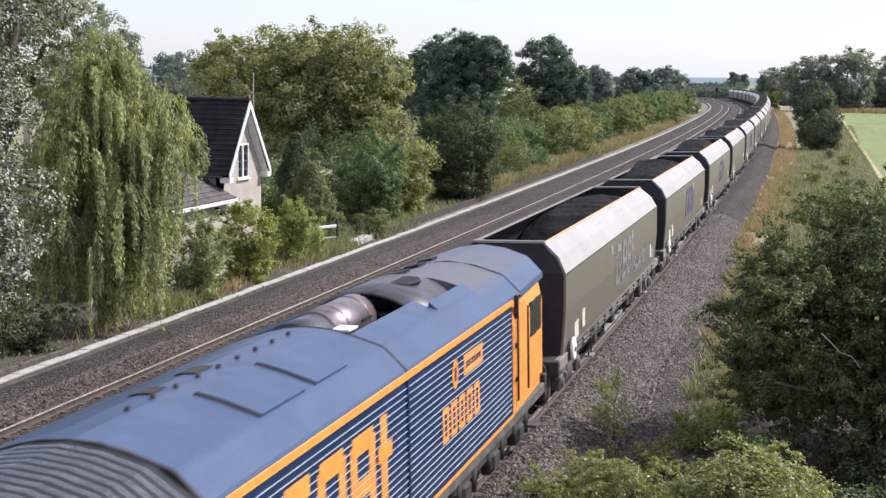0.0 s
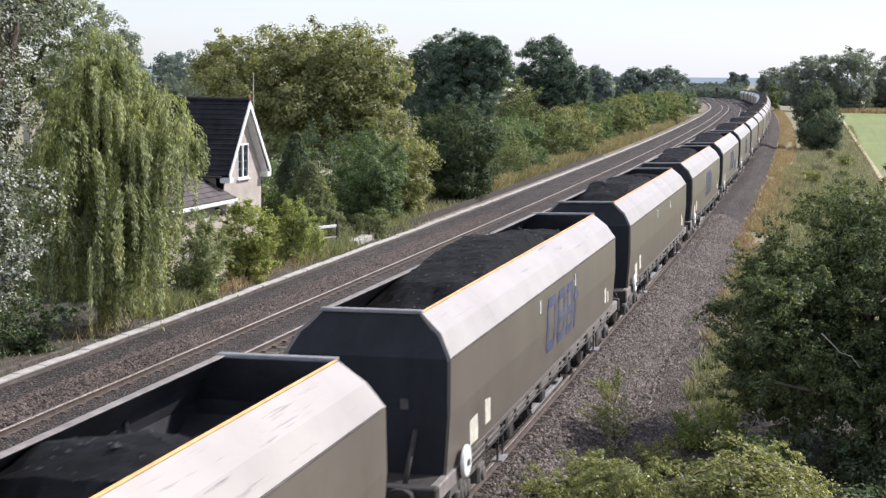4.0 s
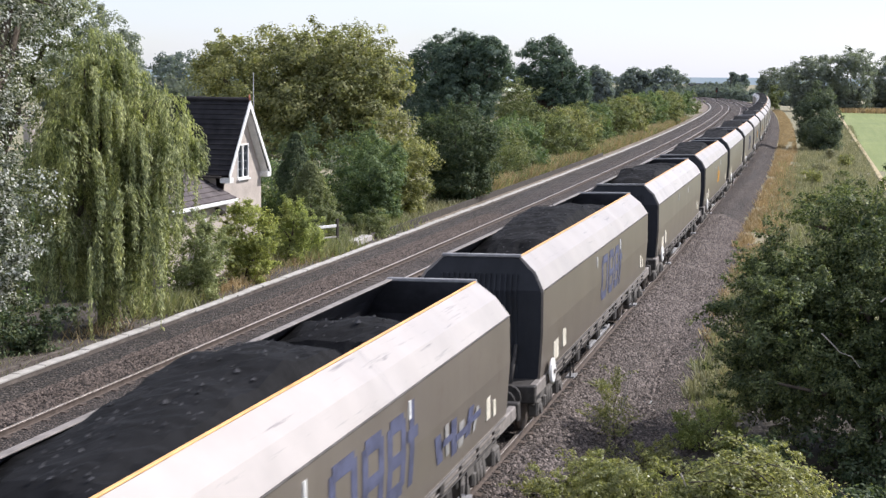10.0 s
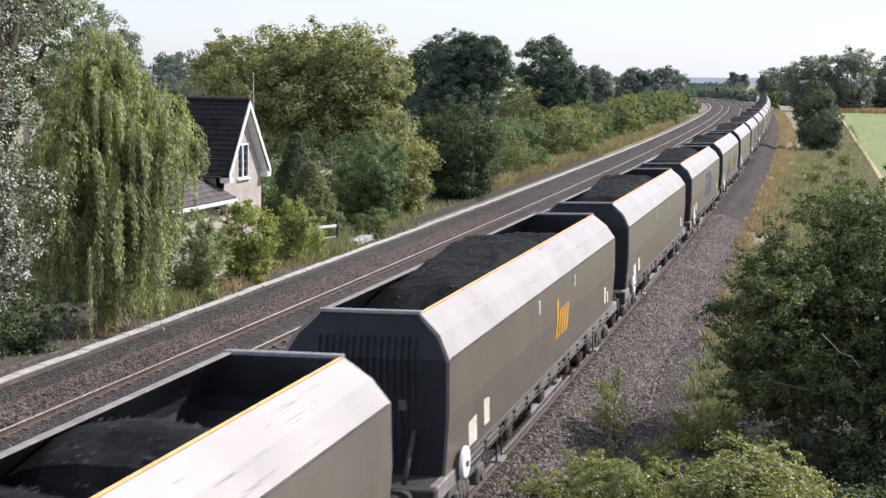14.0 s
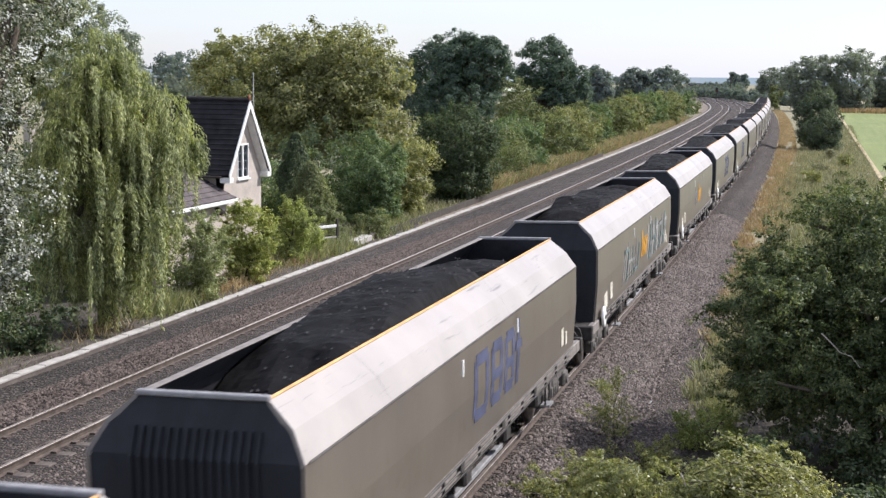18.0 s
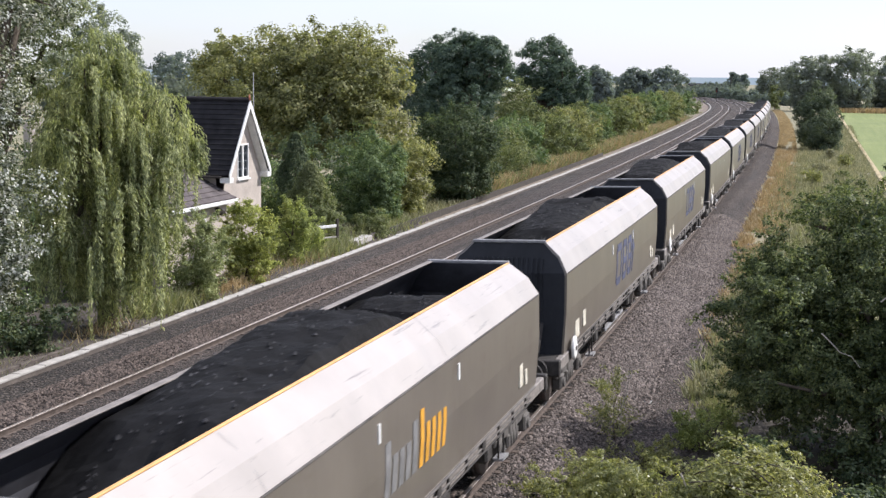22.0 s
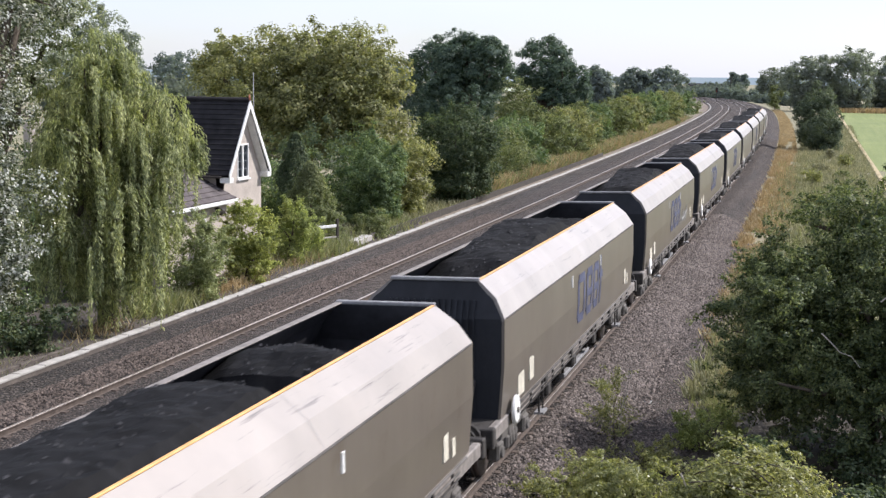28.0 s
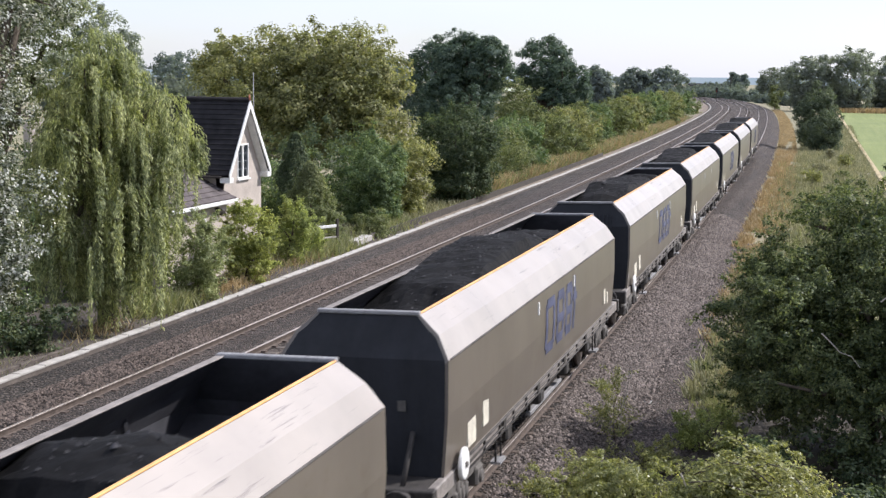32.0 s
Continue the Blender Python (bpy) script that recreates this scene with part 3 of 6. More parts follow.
def tree(name, label, category, seed, x, y, z0, blobs, leaf, mat, clump, per, trunk_r, trunk_h, group="", aspect=0.55, dense=1.0, limbs=4, shoots=None, tight=0.0, inner=0):
    """blobs: (dx, dy, z, rx, ry, rz, clumps). A tapered trunk with limbs to each blob and a crown of small leaves."""
    rng = np.random.default_rng(seed)
    t = thing(name, label, category, Matrix.Translation((x, y, z0)), group)
    bm = bmesh.new()
    top, _ = stem(bm, rng, (0, 0, -0.3), (0, 0, trunk_h), trunk_r, trunk_r * 0.6)
    part("trunk", bm, M_BARK, t)
    allq = []
    for dx, dy, z, rx, ry, rz, n in blobs:
        c = (dx, dy, z - z0)
        ce, di = lumps(rng, int(n * dense), c, (rx, ry, rz), tight)
        allq.append(foliage(rng, ce, di, clump, per, leaf, aspect))
        if shoots:
            sp, sd = sprigs(rng, ce, di, max(3, int(n * shoots[0])), shoots[1], shoots[2], shoots[3], clump)
            allq.append(foliage(rng, sp, sd, clump * 0.42, max(6, per // 4), leaf, aspect))
        for k in range(limbs):
            e = ce[rng.integers(len(ce))]
            bm = bmesh.new()
            mid, ring = stem(bm, rng, top, (np.array(c) + e) / 2, trunk_r * 0.5, trunk_r * 0.25, 3, seg=6)
            stem(bm, rng, mid, e, trunk_r * 0.25, 0.01, 3, seg=6, ring=ring)
            part("limb", bm, M_BARK, t)
    quads("crown", np.concatenate(allq), mat, t)
    # Core of darker leaves, standing in for the shade inside the crown.
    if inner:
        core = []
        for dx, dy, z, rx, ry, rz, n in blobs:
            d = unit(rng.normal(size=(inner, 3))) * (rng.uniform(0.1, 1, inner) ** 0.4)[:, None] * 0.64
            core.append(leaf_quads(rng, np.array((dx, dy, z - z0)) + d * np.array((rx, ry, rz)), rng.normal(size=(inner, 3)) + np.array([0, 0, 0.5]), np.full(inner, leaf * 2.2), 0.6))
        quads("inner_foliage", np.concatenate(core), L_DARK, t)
    return t


def willow(seed, x, y, z0):
    """Weeping willow: domes of foliage from which tresses of narrow leaves hang, with gaps between them."""
    rng = np.random.default_rng(seed)
    t = thing("weeping_willow", "weeping willow with yellow-green hanging strands down to the verge", "tree", Matrix.Translation((x, y, z0)))
    bm = bmesh.new()
    top, _ = stem(bm, rng, (0, 0, -0.3), (0.1, 0.1, 4.6), 0.36, 0.24)
    part("trunk", bm, M_BARK, t)
    # boughs: across, towards the line, height, spread, fall of the tresses
    boughs = [(-0.1, 0.0, 8.1, 0.7, 2.2), (0.45, 0.4, 7.5, 0.75, 1.9), (-0.5, 0.8, 7.3, 0.8, 2.2), (0.8, 0.3, 6.85, 0.75, 1.9), (1.5, 0.3, 6.5, 0.8, 2.3),
              (2.1, 0.2, 5.75, 0.6, 1.9), (2.55, 0.1, 5.2, 0.28, 1.1), (0.1, 1.0, 6.5, 0.75, 2.2), (-1.1, 1.5, 5.7, 0.75, 2.3), (-1.5, 1.6, 5.3, 0.45, 2.0),
              (-0.55, 1.8, 4.8, 0.75, 2.9), (0.85, 1.3, 5.4, 0.85, 2.8), (1.75, 0.9, 4.9, 0.65, 3.5), (0.45, 1.7, 3.8, 0.75, 3.4), (1.35, 1.3, 3.4, 0.55, 2.9),
              (-1.15, 1.6, 3.3, 0.5, 3.0), (-2.0, 1.3, 2.5, 0.6, 2.5), (-0.35, 1.7, 2.5, 0.65, 2.4), (1.1, 1.4, 2.3, 0.65, 2.3), (-1.9, 0.8, 4.5, 0.7, 2.6), (-1.2, 0.5, 6.5, 0.75, 2.2)]
    main = len(boughs)
    for k in range(46):
        a, f = rng.uniform(0, 2 * math.pi), rng.uniform(0.0, 1.0)
        rr = 1.75 * math.sqrt(max(0.04, 1 - f)) * rng.uniform(0.6, 1.0)
        boughs.append((rr * math.cos(a) - 0.15 * f, 0.8 * rr * math.sin(a), 2.2 + 5.4 * f, rng.uniform(0.35, 0.6), rng.uniform(1.8, 3.0)))
    qs = []
    for k, (u, w, z, r, drop) in enumerate(boughs):
        base = np.array([0.86 * u + 0.51 * w, 0.51 * u - 0.86 * w, z])
        for tress in range(int((6 if k < main else 4) + (13 if k < main else 8) * r)):
            a, q = rng.uniform(0, 2 * math.pi), math.sqrt(rng.uniform(0, 1))
            out = np.array([math.cos(a), math.sin(a), 0.0])
            root = base + out * r * q * 0.9 + np.array([0, 0, 0.6 * r * (1 - q * q)])
            fall = drop * rng.uniform(0.5, 1.05)
            for strand in range(8):
                p0 = root + rng.normal(size=3) * np.array([0.07, 0.07, 0.1])
                ln = min(fall * rng.uniform(0.6, 1.0), p0[2] + 0.05)
                m = int(8 + 15 * ln)
                s = np.sort(rng.uniform(0, 1, m))
                p = p0 + out * (0.3 * r * np.sin(np.minimum(1, s * 2.2) * math.pi / 2))[:, None]
                p[:, 2] += 0.16 * np.sin(np.minimum(1, s * 3.0) * math.pi) - ln * s ** 1.2
                p[:, :2] += (root[:2] - p0[:2]) * (0.5 * s)[:, None]
                p += rng.normal(size=p.shape) * 0.03
                al = np.tile(np.array([[0, 0, -1.0]]), (m, 1)) + out * 0.3 + rng.normal(size=(m, 3)) * 0.35
                qs.append(leaf_quads(rng, p, rng.normal(size=(m, 3)) * 0.6 + out + np.array([0, 0, 0.7]), np.full(m, 0.15), 0.21, al))
        if k % 2 == 0:
            bm = bmesh.new()
            stem(bm, rng, top, base + np.array([0, 0, 0.3 * r]), 0.12, 0.02, 4, seg=6)
            part("limb", bm, M_BARK, t)
    quads("crown", np.concatenate(qs), L_WILLOW, t)


def shrub(name, label, seed, x, y, z0, w, h, leaf, mat, n, per=26, clump=0.28, category="bush", group="", deep=None, shoots=None, tight=0.0):
    d = deep or w * 0.5
    return tree(name, label, category, seed, x, y, z0, [(0, 0, z0 + h * 0.55, w * 0.5, d, h * 0.46, n), (0, 0, z0 + h * 0.22, w * 0.46, d * 0.9, h * 0.28, int(n * 0.6))], leaf, mat, clump, per, 0.05 + 0.012 * h, h * 0.35, group, limbs=3, shoots=shoots or (0.08 if leaf < 0.3 else 0.03, min(0.6, 0.12 * h), 0.8, 0.1), tight=tight)


def conifer(seed, x, y, z0, w, h, leaf, label):
    rng = np.random.default_rng(seed)
    t = thing("conifer", label, "tree", Matrix.Translation((x, y, z0)))
    bm = bmesh.new()
    stem(bm, rng, (0, 0, -0.2), (0, 0, h * 0.95), 0.09, 0.01)
    part("trunk", bm, M_BARK, t)
    n = 1000
    f = rng.uniform(0, 1, n) ** 0.8
    a = rng.uniform(0, 6.3, n)
    r = (w / 2) * (1 - f ** 1.4 * 0.95) * rng.uniform(0.7, 1.05, n)
    ce = np.stack([np.cos(a) * r, np.sin(a) * r, 0.2 + f * (h - 0.25)], 1)
    di = np.stack([np.cos(a), np.sin(a), np.full(n, 0.9)], 1)
    quads("crown", foliage(rng, ce, di, 0.18, 26, np.full(n * 26, 0.1), 0.4), leaf, t)


def build_plants():
    tree("silver_poplar", "tall poplar with silvery white-backed leaves beside the willow", "tree", 11, -13.65, 25.3, -0.6,
         [(0.9, 0.4, 3.4, 1.7, 2.0, 2.3, 420), (0.7, -0.2, 1.5, 1.4, 1.6, 1.5, 240), (1.3, 0.1, 5.0, 1.3, 1.5, 1.3, 200), (0.2, 0.6, 6.6, 1.9, 2.2, 2.6, 380), (0.2, 3.2, 9.0, 2.3, 2.2, 2.0, 300)], 0.09, L_SILVER, 0.3, 56, 0.3, 4.0, aspect=0.6, shoots=(0.1, 0.7, 0.5, 0.1))
    tree("tall_ash", "tall grey-green tree rising behind the willow", "tree", 12, -16.9, 33.6, -0.6,
         [(0.4, 0, 7.6, 2.3, 2.2, 2.3, 440), (-0.6, 0.5, 10.2, 2.2, 2.2, 2.0, 300)], 0.1, L_ASH, 0.32, 60, 0.28, 5.0, shoots=(0.1, 0.8, 0.6, 0.5))
    willow(13, -13.6, 33.8, -0.6)
    tree("walnut_tree", "broad olive-green walnut tree behind the cottage", "tree", 14, -24.6, 76.5, -1.0,
         [(0, 0, 5.4, 6.0, 5.0, 4.0, 520), (-3.2, -1, 6.3, 3.6, 3.2, 2.9, 220), (3.4, -1, 6.4, 3.6, 3.2, 2.9, 240), (5.0, -1.5, 3.2, 2.6, 2.6, 2.8, 150), (-1, -2.5, 3.4, 4.2, 2.6, 3.0, 220), (0.8, 0, 8.0, 2.8, 2.6, 1.7, 130)], 0.2, L_OLIVE, 0.6, 58, 0.45, 3.0, shoots=(0.06, 0.9, 0.5, 0.1))
    tree("dark_oak", "dark green oak with two domed heads by the line", "tree", 15, -28.5, 126, -1.0,
         [(-2.5, 0, 7.2, 3.1, 3.2, 3.6, 300), (0.2, 0.3, 7.9, 2.6, 3.0, 3.5, 240), (2.9, 0, 7.5, 2.5, 3.0, 3.5, 240), (0.3, -1.5, 3.4, 5.4, 3.4, 3.4, 320)], 0.22, L_DEEP, 0.5, 62, 0.5, 3.5, tight=0.8)
    tree("dark_oak", "dark rounded oak standing over the hedge", "tree", 16, -24.4, 147, -1.0,
         [(-0.2, 0, 8.0, 3.3, 3.4, 3.6, 420), (2.2, -0.5, 6.0, 3.0, 3.0, 3.2, 260), (0.8, -1, 3.8, 4.4, 3.0, 3.2, 260)], 0.22, L_DEEP, 0.5, 62, 0.5, 3.5, tight=0.8)
    shrub("hazel", "grey-green tall hazel bush before the oaks", 17, -19.6, 112, -1.0, 4.4, 7.2, 0.16, L_HEDGE, 300, 46, 0.45)
    shrub("blackthorn", "dark round blackthorn bush at the line's edge", 18, -14.6, 75.5, -0.6, 4.6, 5.8, 0.13, L_DARK, 700, 38, 0.33, tight=0.6)
    conifer(19, -17.0, 56.2, -0.6, 3.0, 4.8, L_DARK, "small dark green conical conifer beside the cottage")
    conifer(20, -15.15, 53.4, -0.6, 3.3, 3.7, L_HEDGE, "low bright green spreading conifer on the verge")
    shrub("elder_bush", "bushy green elder behind the verge", 21, -15.1, 61.5, -0.6, 3.3, 4.6, 0.12, L_SHRUB, 380, 46, 0.28, tight=0.4)
    shrub("elder_bush", "yellow-green elder bush on the verge", 22, -15.2, 67.2, -0.6, 2.9, 4.2, 0.12, L_FRONT, 260, 42, 0.3)
    shrub("laburnum_bush", "bright yellow-green shrub in front of the cottage", 23, -13.1, 42.5, -0.5, 1.8, 3.1, 0.07, L_YELLOW, 380, 36, 0.15, shoots=(0.3, 0.45, 1.2, 0.5), tight=0.4)
    shrub("climber_bush", "tangled grey-green shrub against the cottage wall", 24, -13.1, 38.6, -0.5, 2.0, 2.9, 0.065, L_CLIMB, 290, 40, 0.16, shoots=(0.4, 0.6, 0.9, 0.5))
    shrub("privet_bush", "small green privet bush by the cottage corner", 25, -13.45, 47.2, -0.5, 1.4, 2.55, 0.07, L_PRIVET, 150, 40, 0.16, shoots=(0.4, 0.45, 1.3, 0.3))
    shrub("privet_bush", "small green privet bush on the verge", 26, -13.7, 49.3, -0.5, 1.5, 1.5, 0.07, L_PRIVET, 120, 40, 0.18, shoots=(0.4, 0.5, 1.0, 0.4))
    shrub("bramble", "low bramble tangle at the verge", 27, -13.3, 56.5, -0.6, 1.8, 1.5, 0.08, L_HEDGE, 90, 40, 0.2)
    for i, (x, y, w, h) in enumerate(((-18.5, 58.5, 4.0, 4.0), (-18.0, 66.0, 5.0, 5.0), (-18.5, 73.0, 5.0, 4.6), (-20.0, 84.0, 6.0, 5.0), (-19.0, 91.0, 5.0, 4.6), (-17.5, 52.5, 2.4, 3.0), (-19.0, 36.0, 5.0, 4.5), (-16.5, 29.5, 3.0, 2.2), (-17.0, 39.0, 2.5, 1.2))):
        shrub("thicket", "dark green thicket filling the garden edge", 160 + i, x, y, -0.8, w, h, 0.13, L_BUSH if i % 2 else L_SHRUB, 170, 20, 0.36)
    # the long hedge beside the line
    k = 0
    for y, w, h in ((96, 5.0, 3.4), (104, 5.4, 4.4), (113, 5.6, 4.6), (122, 6.0, 4.4), (132, 6.0, 4.8), (143, 6.4, 4.8), (155, 6.6, 5.2), (168, 7.0, 5.0), (182, 7.0, 5.2), (197, 7.4, 5.4), (213, 7.6, 5.4), (230, 7.6, 5.2), (248, 7.6, 5.0), (266, 7.6, 4.6), (286, 7.6, 4.2)):
        x = float(xc(y)) - 16.6 - 0.9 * math.sin(k * 1.7)
        shrub("hedge_bush", "olive-green hedgerow bush beside the line", 40 + k, x, y, -0.6, w, h, 0.2 if y < 150 else 0.26, (L_HEDGE, L_SHRUB, L_HEDGE, L_OLIVE)[k % 4], 260 if y < 150 else 180, 26, 0.42, tight=0.5, group="hedge along the line")
        k += 1
    for i, (y, w, h) in enumerate(((90, 3.6, 2.6), (99, 3.2, 2.0), (118, 3.4, 2.4))):
        shrub("bramble", "low green bramble before the hedge", 60 + i, float(xc(y)) - 14.9, y, -0.6, w, h, 0.13, L_SHRUB if i % 2 else L_HEDGE, 140, 34, 0.3)
    rr = random.Random(9)
    for i in range(14):
        y = 46 + 6.5 * i
        shrub("weed_clump", "low yellow-green clump of weeds on the rough verge", 190 + i, rr.uniform(5.0, 8.4), y, -0.7, rr.uniform(1.2, 2.2), rr.uniform(0.8, 1.5), 0.1, (L_HEDGE, L_WEED, L_FRONT)[i % 3], 60, 26, 0.2, group="weeds on the verge")
    # far woods, in leaf colours greyed, blued and lifted for distance haze
    far = [("far_tree", -64.6, 121, -2, 7.4, 15.6), ("far_tree", -57, 128, -2, 8, 9.5), ("far_tree", -70, 132, -2, 9, 10)]
    for i, (nm, x, y, z0, w, h) in enumerate(far):
        shrub(nm, "tall dark tree beyond the cottage garden", 70 + i, x, y, z0, w, h, 0.3, L_HAZE_GREY, 330, 34, 0.6, "tree", tight=0.8)
    for i in range(16):
        x, y = -150 + 9.0 * i, 250 + 3.0 * ((i * 7) % 5)
        if x > -55:
            break
        shrub("far_tree", "tree of the dark wood on the rise beyond the garden", 80 + i, x, y, -2, 13, 13.2 + 1.0 * math.sin(i * 2.1), 0.6, L_HAZE_BLUE, 220, 22, 0.9, "tree", "far wood", tight=1.0)
    for i, (x, y, w, h) in enumerate(((-38, 560, 34, 5.6), (-66, 555, 30, 5.2), (-62, 470, 22, 4.8), (-80, 470, 24, 5.0), (4, 440, 20, 6.5), (-12, 505, 22, 6.0), (-43.5, 296, 6.0, 10.5), (-50, 330, 9, 8.0), (-53, 416, 12.5, 11.0), (-43, 417, 13.5, 12.0), (-34, 330, 9.0, 6.5), (-27, 300, 8.0, 5.0))):
        shrub("far_tree", "dark rounded tree far along the line", 100 + i, x, y, -1.5, w, h, 0.6, L_HAZE_BLUE, 420, 24, 0.8, "tree", tight=1.0)
    for i, (x, y, w, h) in enumerate(((1.4, 330, 12.0, 13.8), (10.6, 330, 12.0, 15.4), (20, 340, 11.0, 13.0), (30, 345, 13.0, 13.5), (-11.9, 470, 12.0, 11.4))):
        shrub("far_tree", "tall dark tree beyond the field", 110 + i, x, y, -1.0, w, h, 0.5, L_HAZE_GREY, 480, 26, 0.8, "tree", deep=5.0, tight=0.7)
    for i, (x, y, w, h) in enumerate(((-19, 455, 9, 3.6), (-25, 480, 10, 3.8), (-33, 510, 12, 4.0), (-42, 525, 12, 4.2), (-51, 540, 12, 4.0), (-60, 548, 12, 4.4), (-13, 430, 8, 3.6), (-8, 405, 8, 4.0))):
        shrub("far_bush", "dark low bush beyond the bend of the line", 170 + i, x, y, -0.8, w, h, 0.5, L_HAZE_BLUE, 150, 20, 0.6, tight=1.0, group="bushes beyond the bend")
    shrub("far_tree", "pale green small tree at the bend", 118, -6.9, 345, -0.7, 3.0, 6.8, 0.3, L_HEDGE, 80, 28, 0.5, "tree")
    shrub("hawthorn_bush", "dark round hawthorn between the path and the field", 119, 5.1, 150, -0.6, 4.4, 6.9, 0.18, L_MID, 480, 40, 0.4, tight=0.7)
    shrub("hawthorn_bush", "smaller hawthorn bush beside the dark one", 120, 5.9, 143.5, -0.6, 3.8, 4.2, 0.18, L_MID, 240, 38, 0.4, tight=0.6)
    tree("pine_tree", "far pine standing against the sky", "tree", 121, -38.6, 690, -3, [(0, 0, 4.6, 6.0, 4.0, 4.4, 260), (-2.5, 0, 8.7, 1.8, 2, 1.6, 60), (3.4, 0, 8.3, 1.3, 2, 1.4, 40)], 0.7, L_HAZE_BLUE, 0.8, 26, 0.5, 5.0, tight=0.8)
    # the great hawthorn and the elder by the bridge
    tree("hawthorn", "large dense dark green hawthorn beside the line", "tree", 130, 7.35, 27.5, -0.6,
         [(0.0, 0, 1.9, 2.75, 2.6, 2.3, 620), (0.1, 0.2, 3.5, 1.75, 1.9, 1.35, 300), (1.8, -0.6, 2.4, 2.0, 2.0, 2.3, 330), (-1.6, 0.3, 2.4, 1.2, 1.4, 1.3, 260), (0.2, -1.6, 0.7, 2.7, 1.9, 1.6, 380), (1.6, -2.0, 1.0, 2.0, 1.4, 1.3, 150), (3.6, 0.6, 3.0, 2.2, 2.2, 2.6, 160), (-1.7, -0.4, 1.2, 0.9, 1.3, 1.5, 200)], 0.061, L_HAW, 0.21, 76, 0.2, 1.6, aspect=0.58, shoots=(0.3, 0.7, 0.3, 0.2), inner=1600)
    # Two added dark shrubs whose leaf colour stands in for deep shade.
    shrub("undergrowth", "added dark low undergrowth standing in for shade below the hawthorn", 133, 8.2, 24.2, -0.6, 3.8, 1.0, 0.08, L_DARK, 170, 36, 0.22)
    shrub("undergrowth", "added dark undergrowth standing in for shade beside the elder", 136, 7.4, 19.8, -0.6, 3.4, 1.5, 0.08, L_DARK, 200, 36, 0.22)
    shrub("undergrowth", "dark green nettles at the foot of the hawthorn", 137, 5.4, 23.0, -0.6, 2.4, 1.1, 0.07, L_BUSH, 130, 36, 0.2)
    tree("elder_shrub", "sprawling light green elder shrub under the bridge", "bush", 131, 5.3, 14.5, -0.6,
         [(-1.5, 0.4, 0.75, 1.3, 1.2, 0.6, 130), (-0.6, 0, 1.85, 1.0, 1.0, 0.55, 140), (0.2, 0.1, 2.3, 0.8, 0.6, 0.36, 110), (-0.4, 1.7, 1.1, 1.2, 1.0, 0.6, 90), (0.9, 1.8, 0.5, 1.0, 1.2, 0.8, 70), (0.0, -1.2, 1.35, 1.6, 1.0, 0.8, 120)], 0.042, L_FRONT, 0.13, 80, 0.08, 1.0, aspect=0.5, shoots=(0.9, 0.8, 0.5, 0.8))
    # long arching fronds at its outer end
    rng = np.random.default_rng(134)
    fr = thing("elder_fronds", "arching light green elder fronds reaching over the verge", "bush", Matrix.Translation((5.45, 14.4, -0.6)))
    stalk = bmesh.new()
    stem(stalk, rng, (0.2, 0, -0.2), (0.1, 0, 3.1), 0.06, 0.02)
    part("trunk", stalk, M_BARK, fr)
    qs = []
    for k in range(24):
        p0 = np.array([rng.uniform(-0.6, 0.35), rng.uniform(-0.5, 0.5), 3.3 + rng.uniform(-0.4, 0.12)])
        p1 = p0 + np.array([rng.uniform(0.5, 1.2), rng.uniform(-0.3, 0.3), rng.uniform(-0.55, -0.02)])
        lift = rng.uniform(0.1, 0.25)
        f = np.linspace(0, 1, 16)
        line = p0 + (p1 - p0) * f[:, None] + np.stack([0 * f, 0 * f, 4 * lift * f * (1 - f)], 1)
        bm = bmesh.new()
        for a, b in zip(line[:-1:3], line[3::3]):
            tube(bm, a, b, 0.008, 0.006, 5)
        part("stem", bm, M_BARK, fr)
        n = 190
        at = rng.uniform(0, 15, n)
        c = np.stack([np.interp(at, range(16), line[:, i]) for i in range(3)], 1) + rng.normal(size=(n, 3)) * np.array([0.05, 0.06, 0.035])
        qs.append(leaf_quads(rng, c, rng.normal(size=(n, 3)) * 0.5 + np.array([0.1, 0, 1.0]), np.full(n, 0.05), 0.5))
    quads("crown", np.concatenate(qs), L_FRONT, fr)
    tree("elder_shrub", "upright light green elder shoots at the ballast edge", "bush", 132, 2.35, 26.2, -0.6,
         [(0, 0, -0.1, 0.4, 1.2, 0.35, 26), (0.0, 0.7, 0.35, 0.3, 0.6, 0.45, 12), (0.15, -0.6, 0.2, 0.3, 0.5, 0.4, 10)], 0.045, L_FRONT, 0.13, 30, 0.02, 0.4, aspect=0.42, limbs=2, shoots=(1.0, 0.6, 1.3, 0.35))
    shrub("bramble", "low light green bramble creeping over the ballast edge", 138, 2.5, 21.6, -0.55, 1.9, 0.8, 0.045, L_FRONT, 120, 44, 0.14, shoots=(0.5, 0.5, 0.7, 0.5))
    shrub("bramble", "low light green bramble between the ballast and the elder", 180, 3.1, 24.3, -0.55, 1.5, 0.5, 0.045, L_FRONT, 50, 40, 0.13, shoots=(0.6, 0.5, 0.8, 0.5))
    shrub("bramble", "bright green low growth below the hawthorn", 181, 4.3, 26.0, -0.55, 1.4, 0.9, 0.045, L_PRIVET, 90, 44, 0.13, shoots=(0.6, 0.4, 0.9, 0.4))
    shrub("thicket", "dark green thicket behind the conifers", 183, -20.3, 66.0, -0.8, 6.5, 4.8, 0.15, L_DARK, 240, 26, 0.36)
    shrub("thicket", "dark green thicket behind the willow", 182, -21.0, 41.0, -0.8, 6.0, 6.0, 0.16, L_DARK, 240, 26, 0.4)
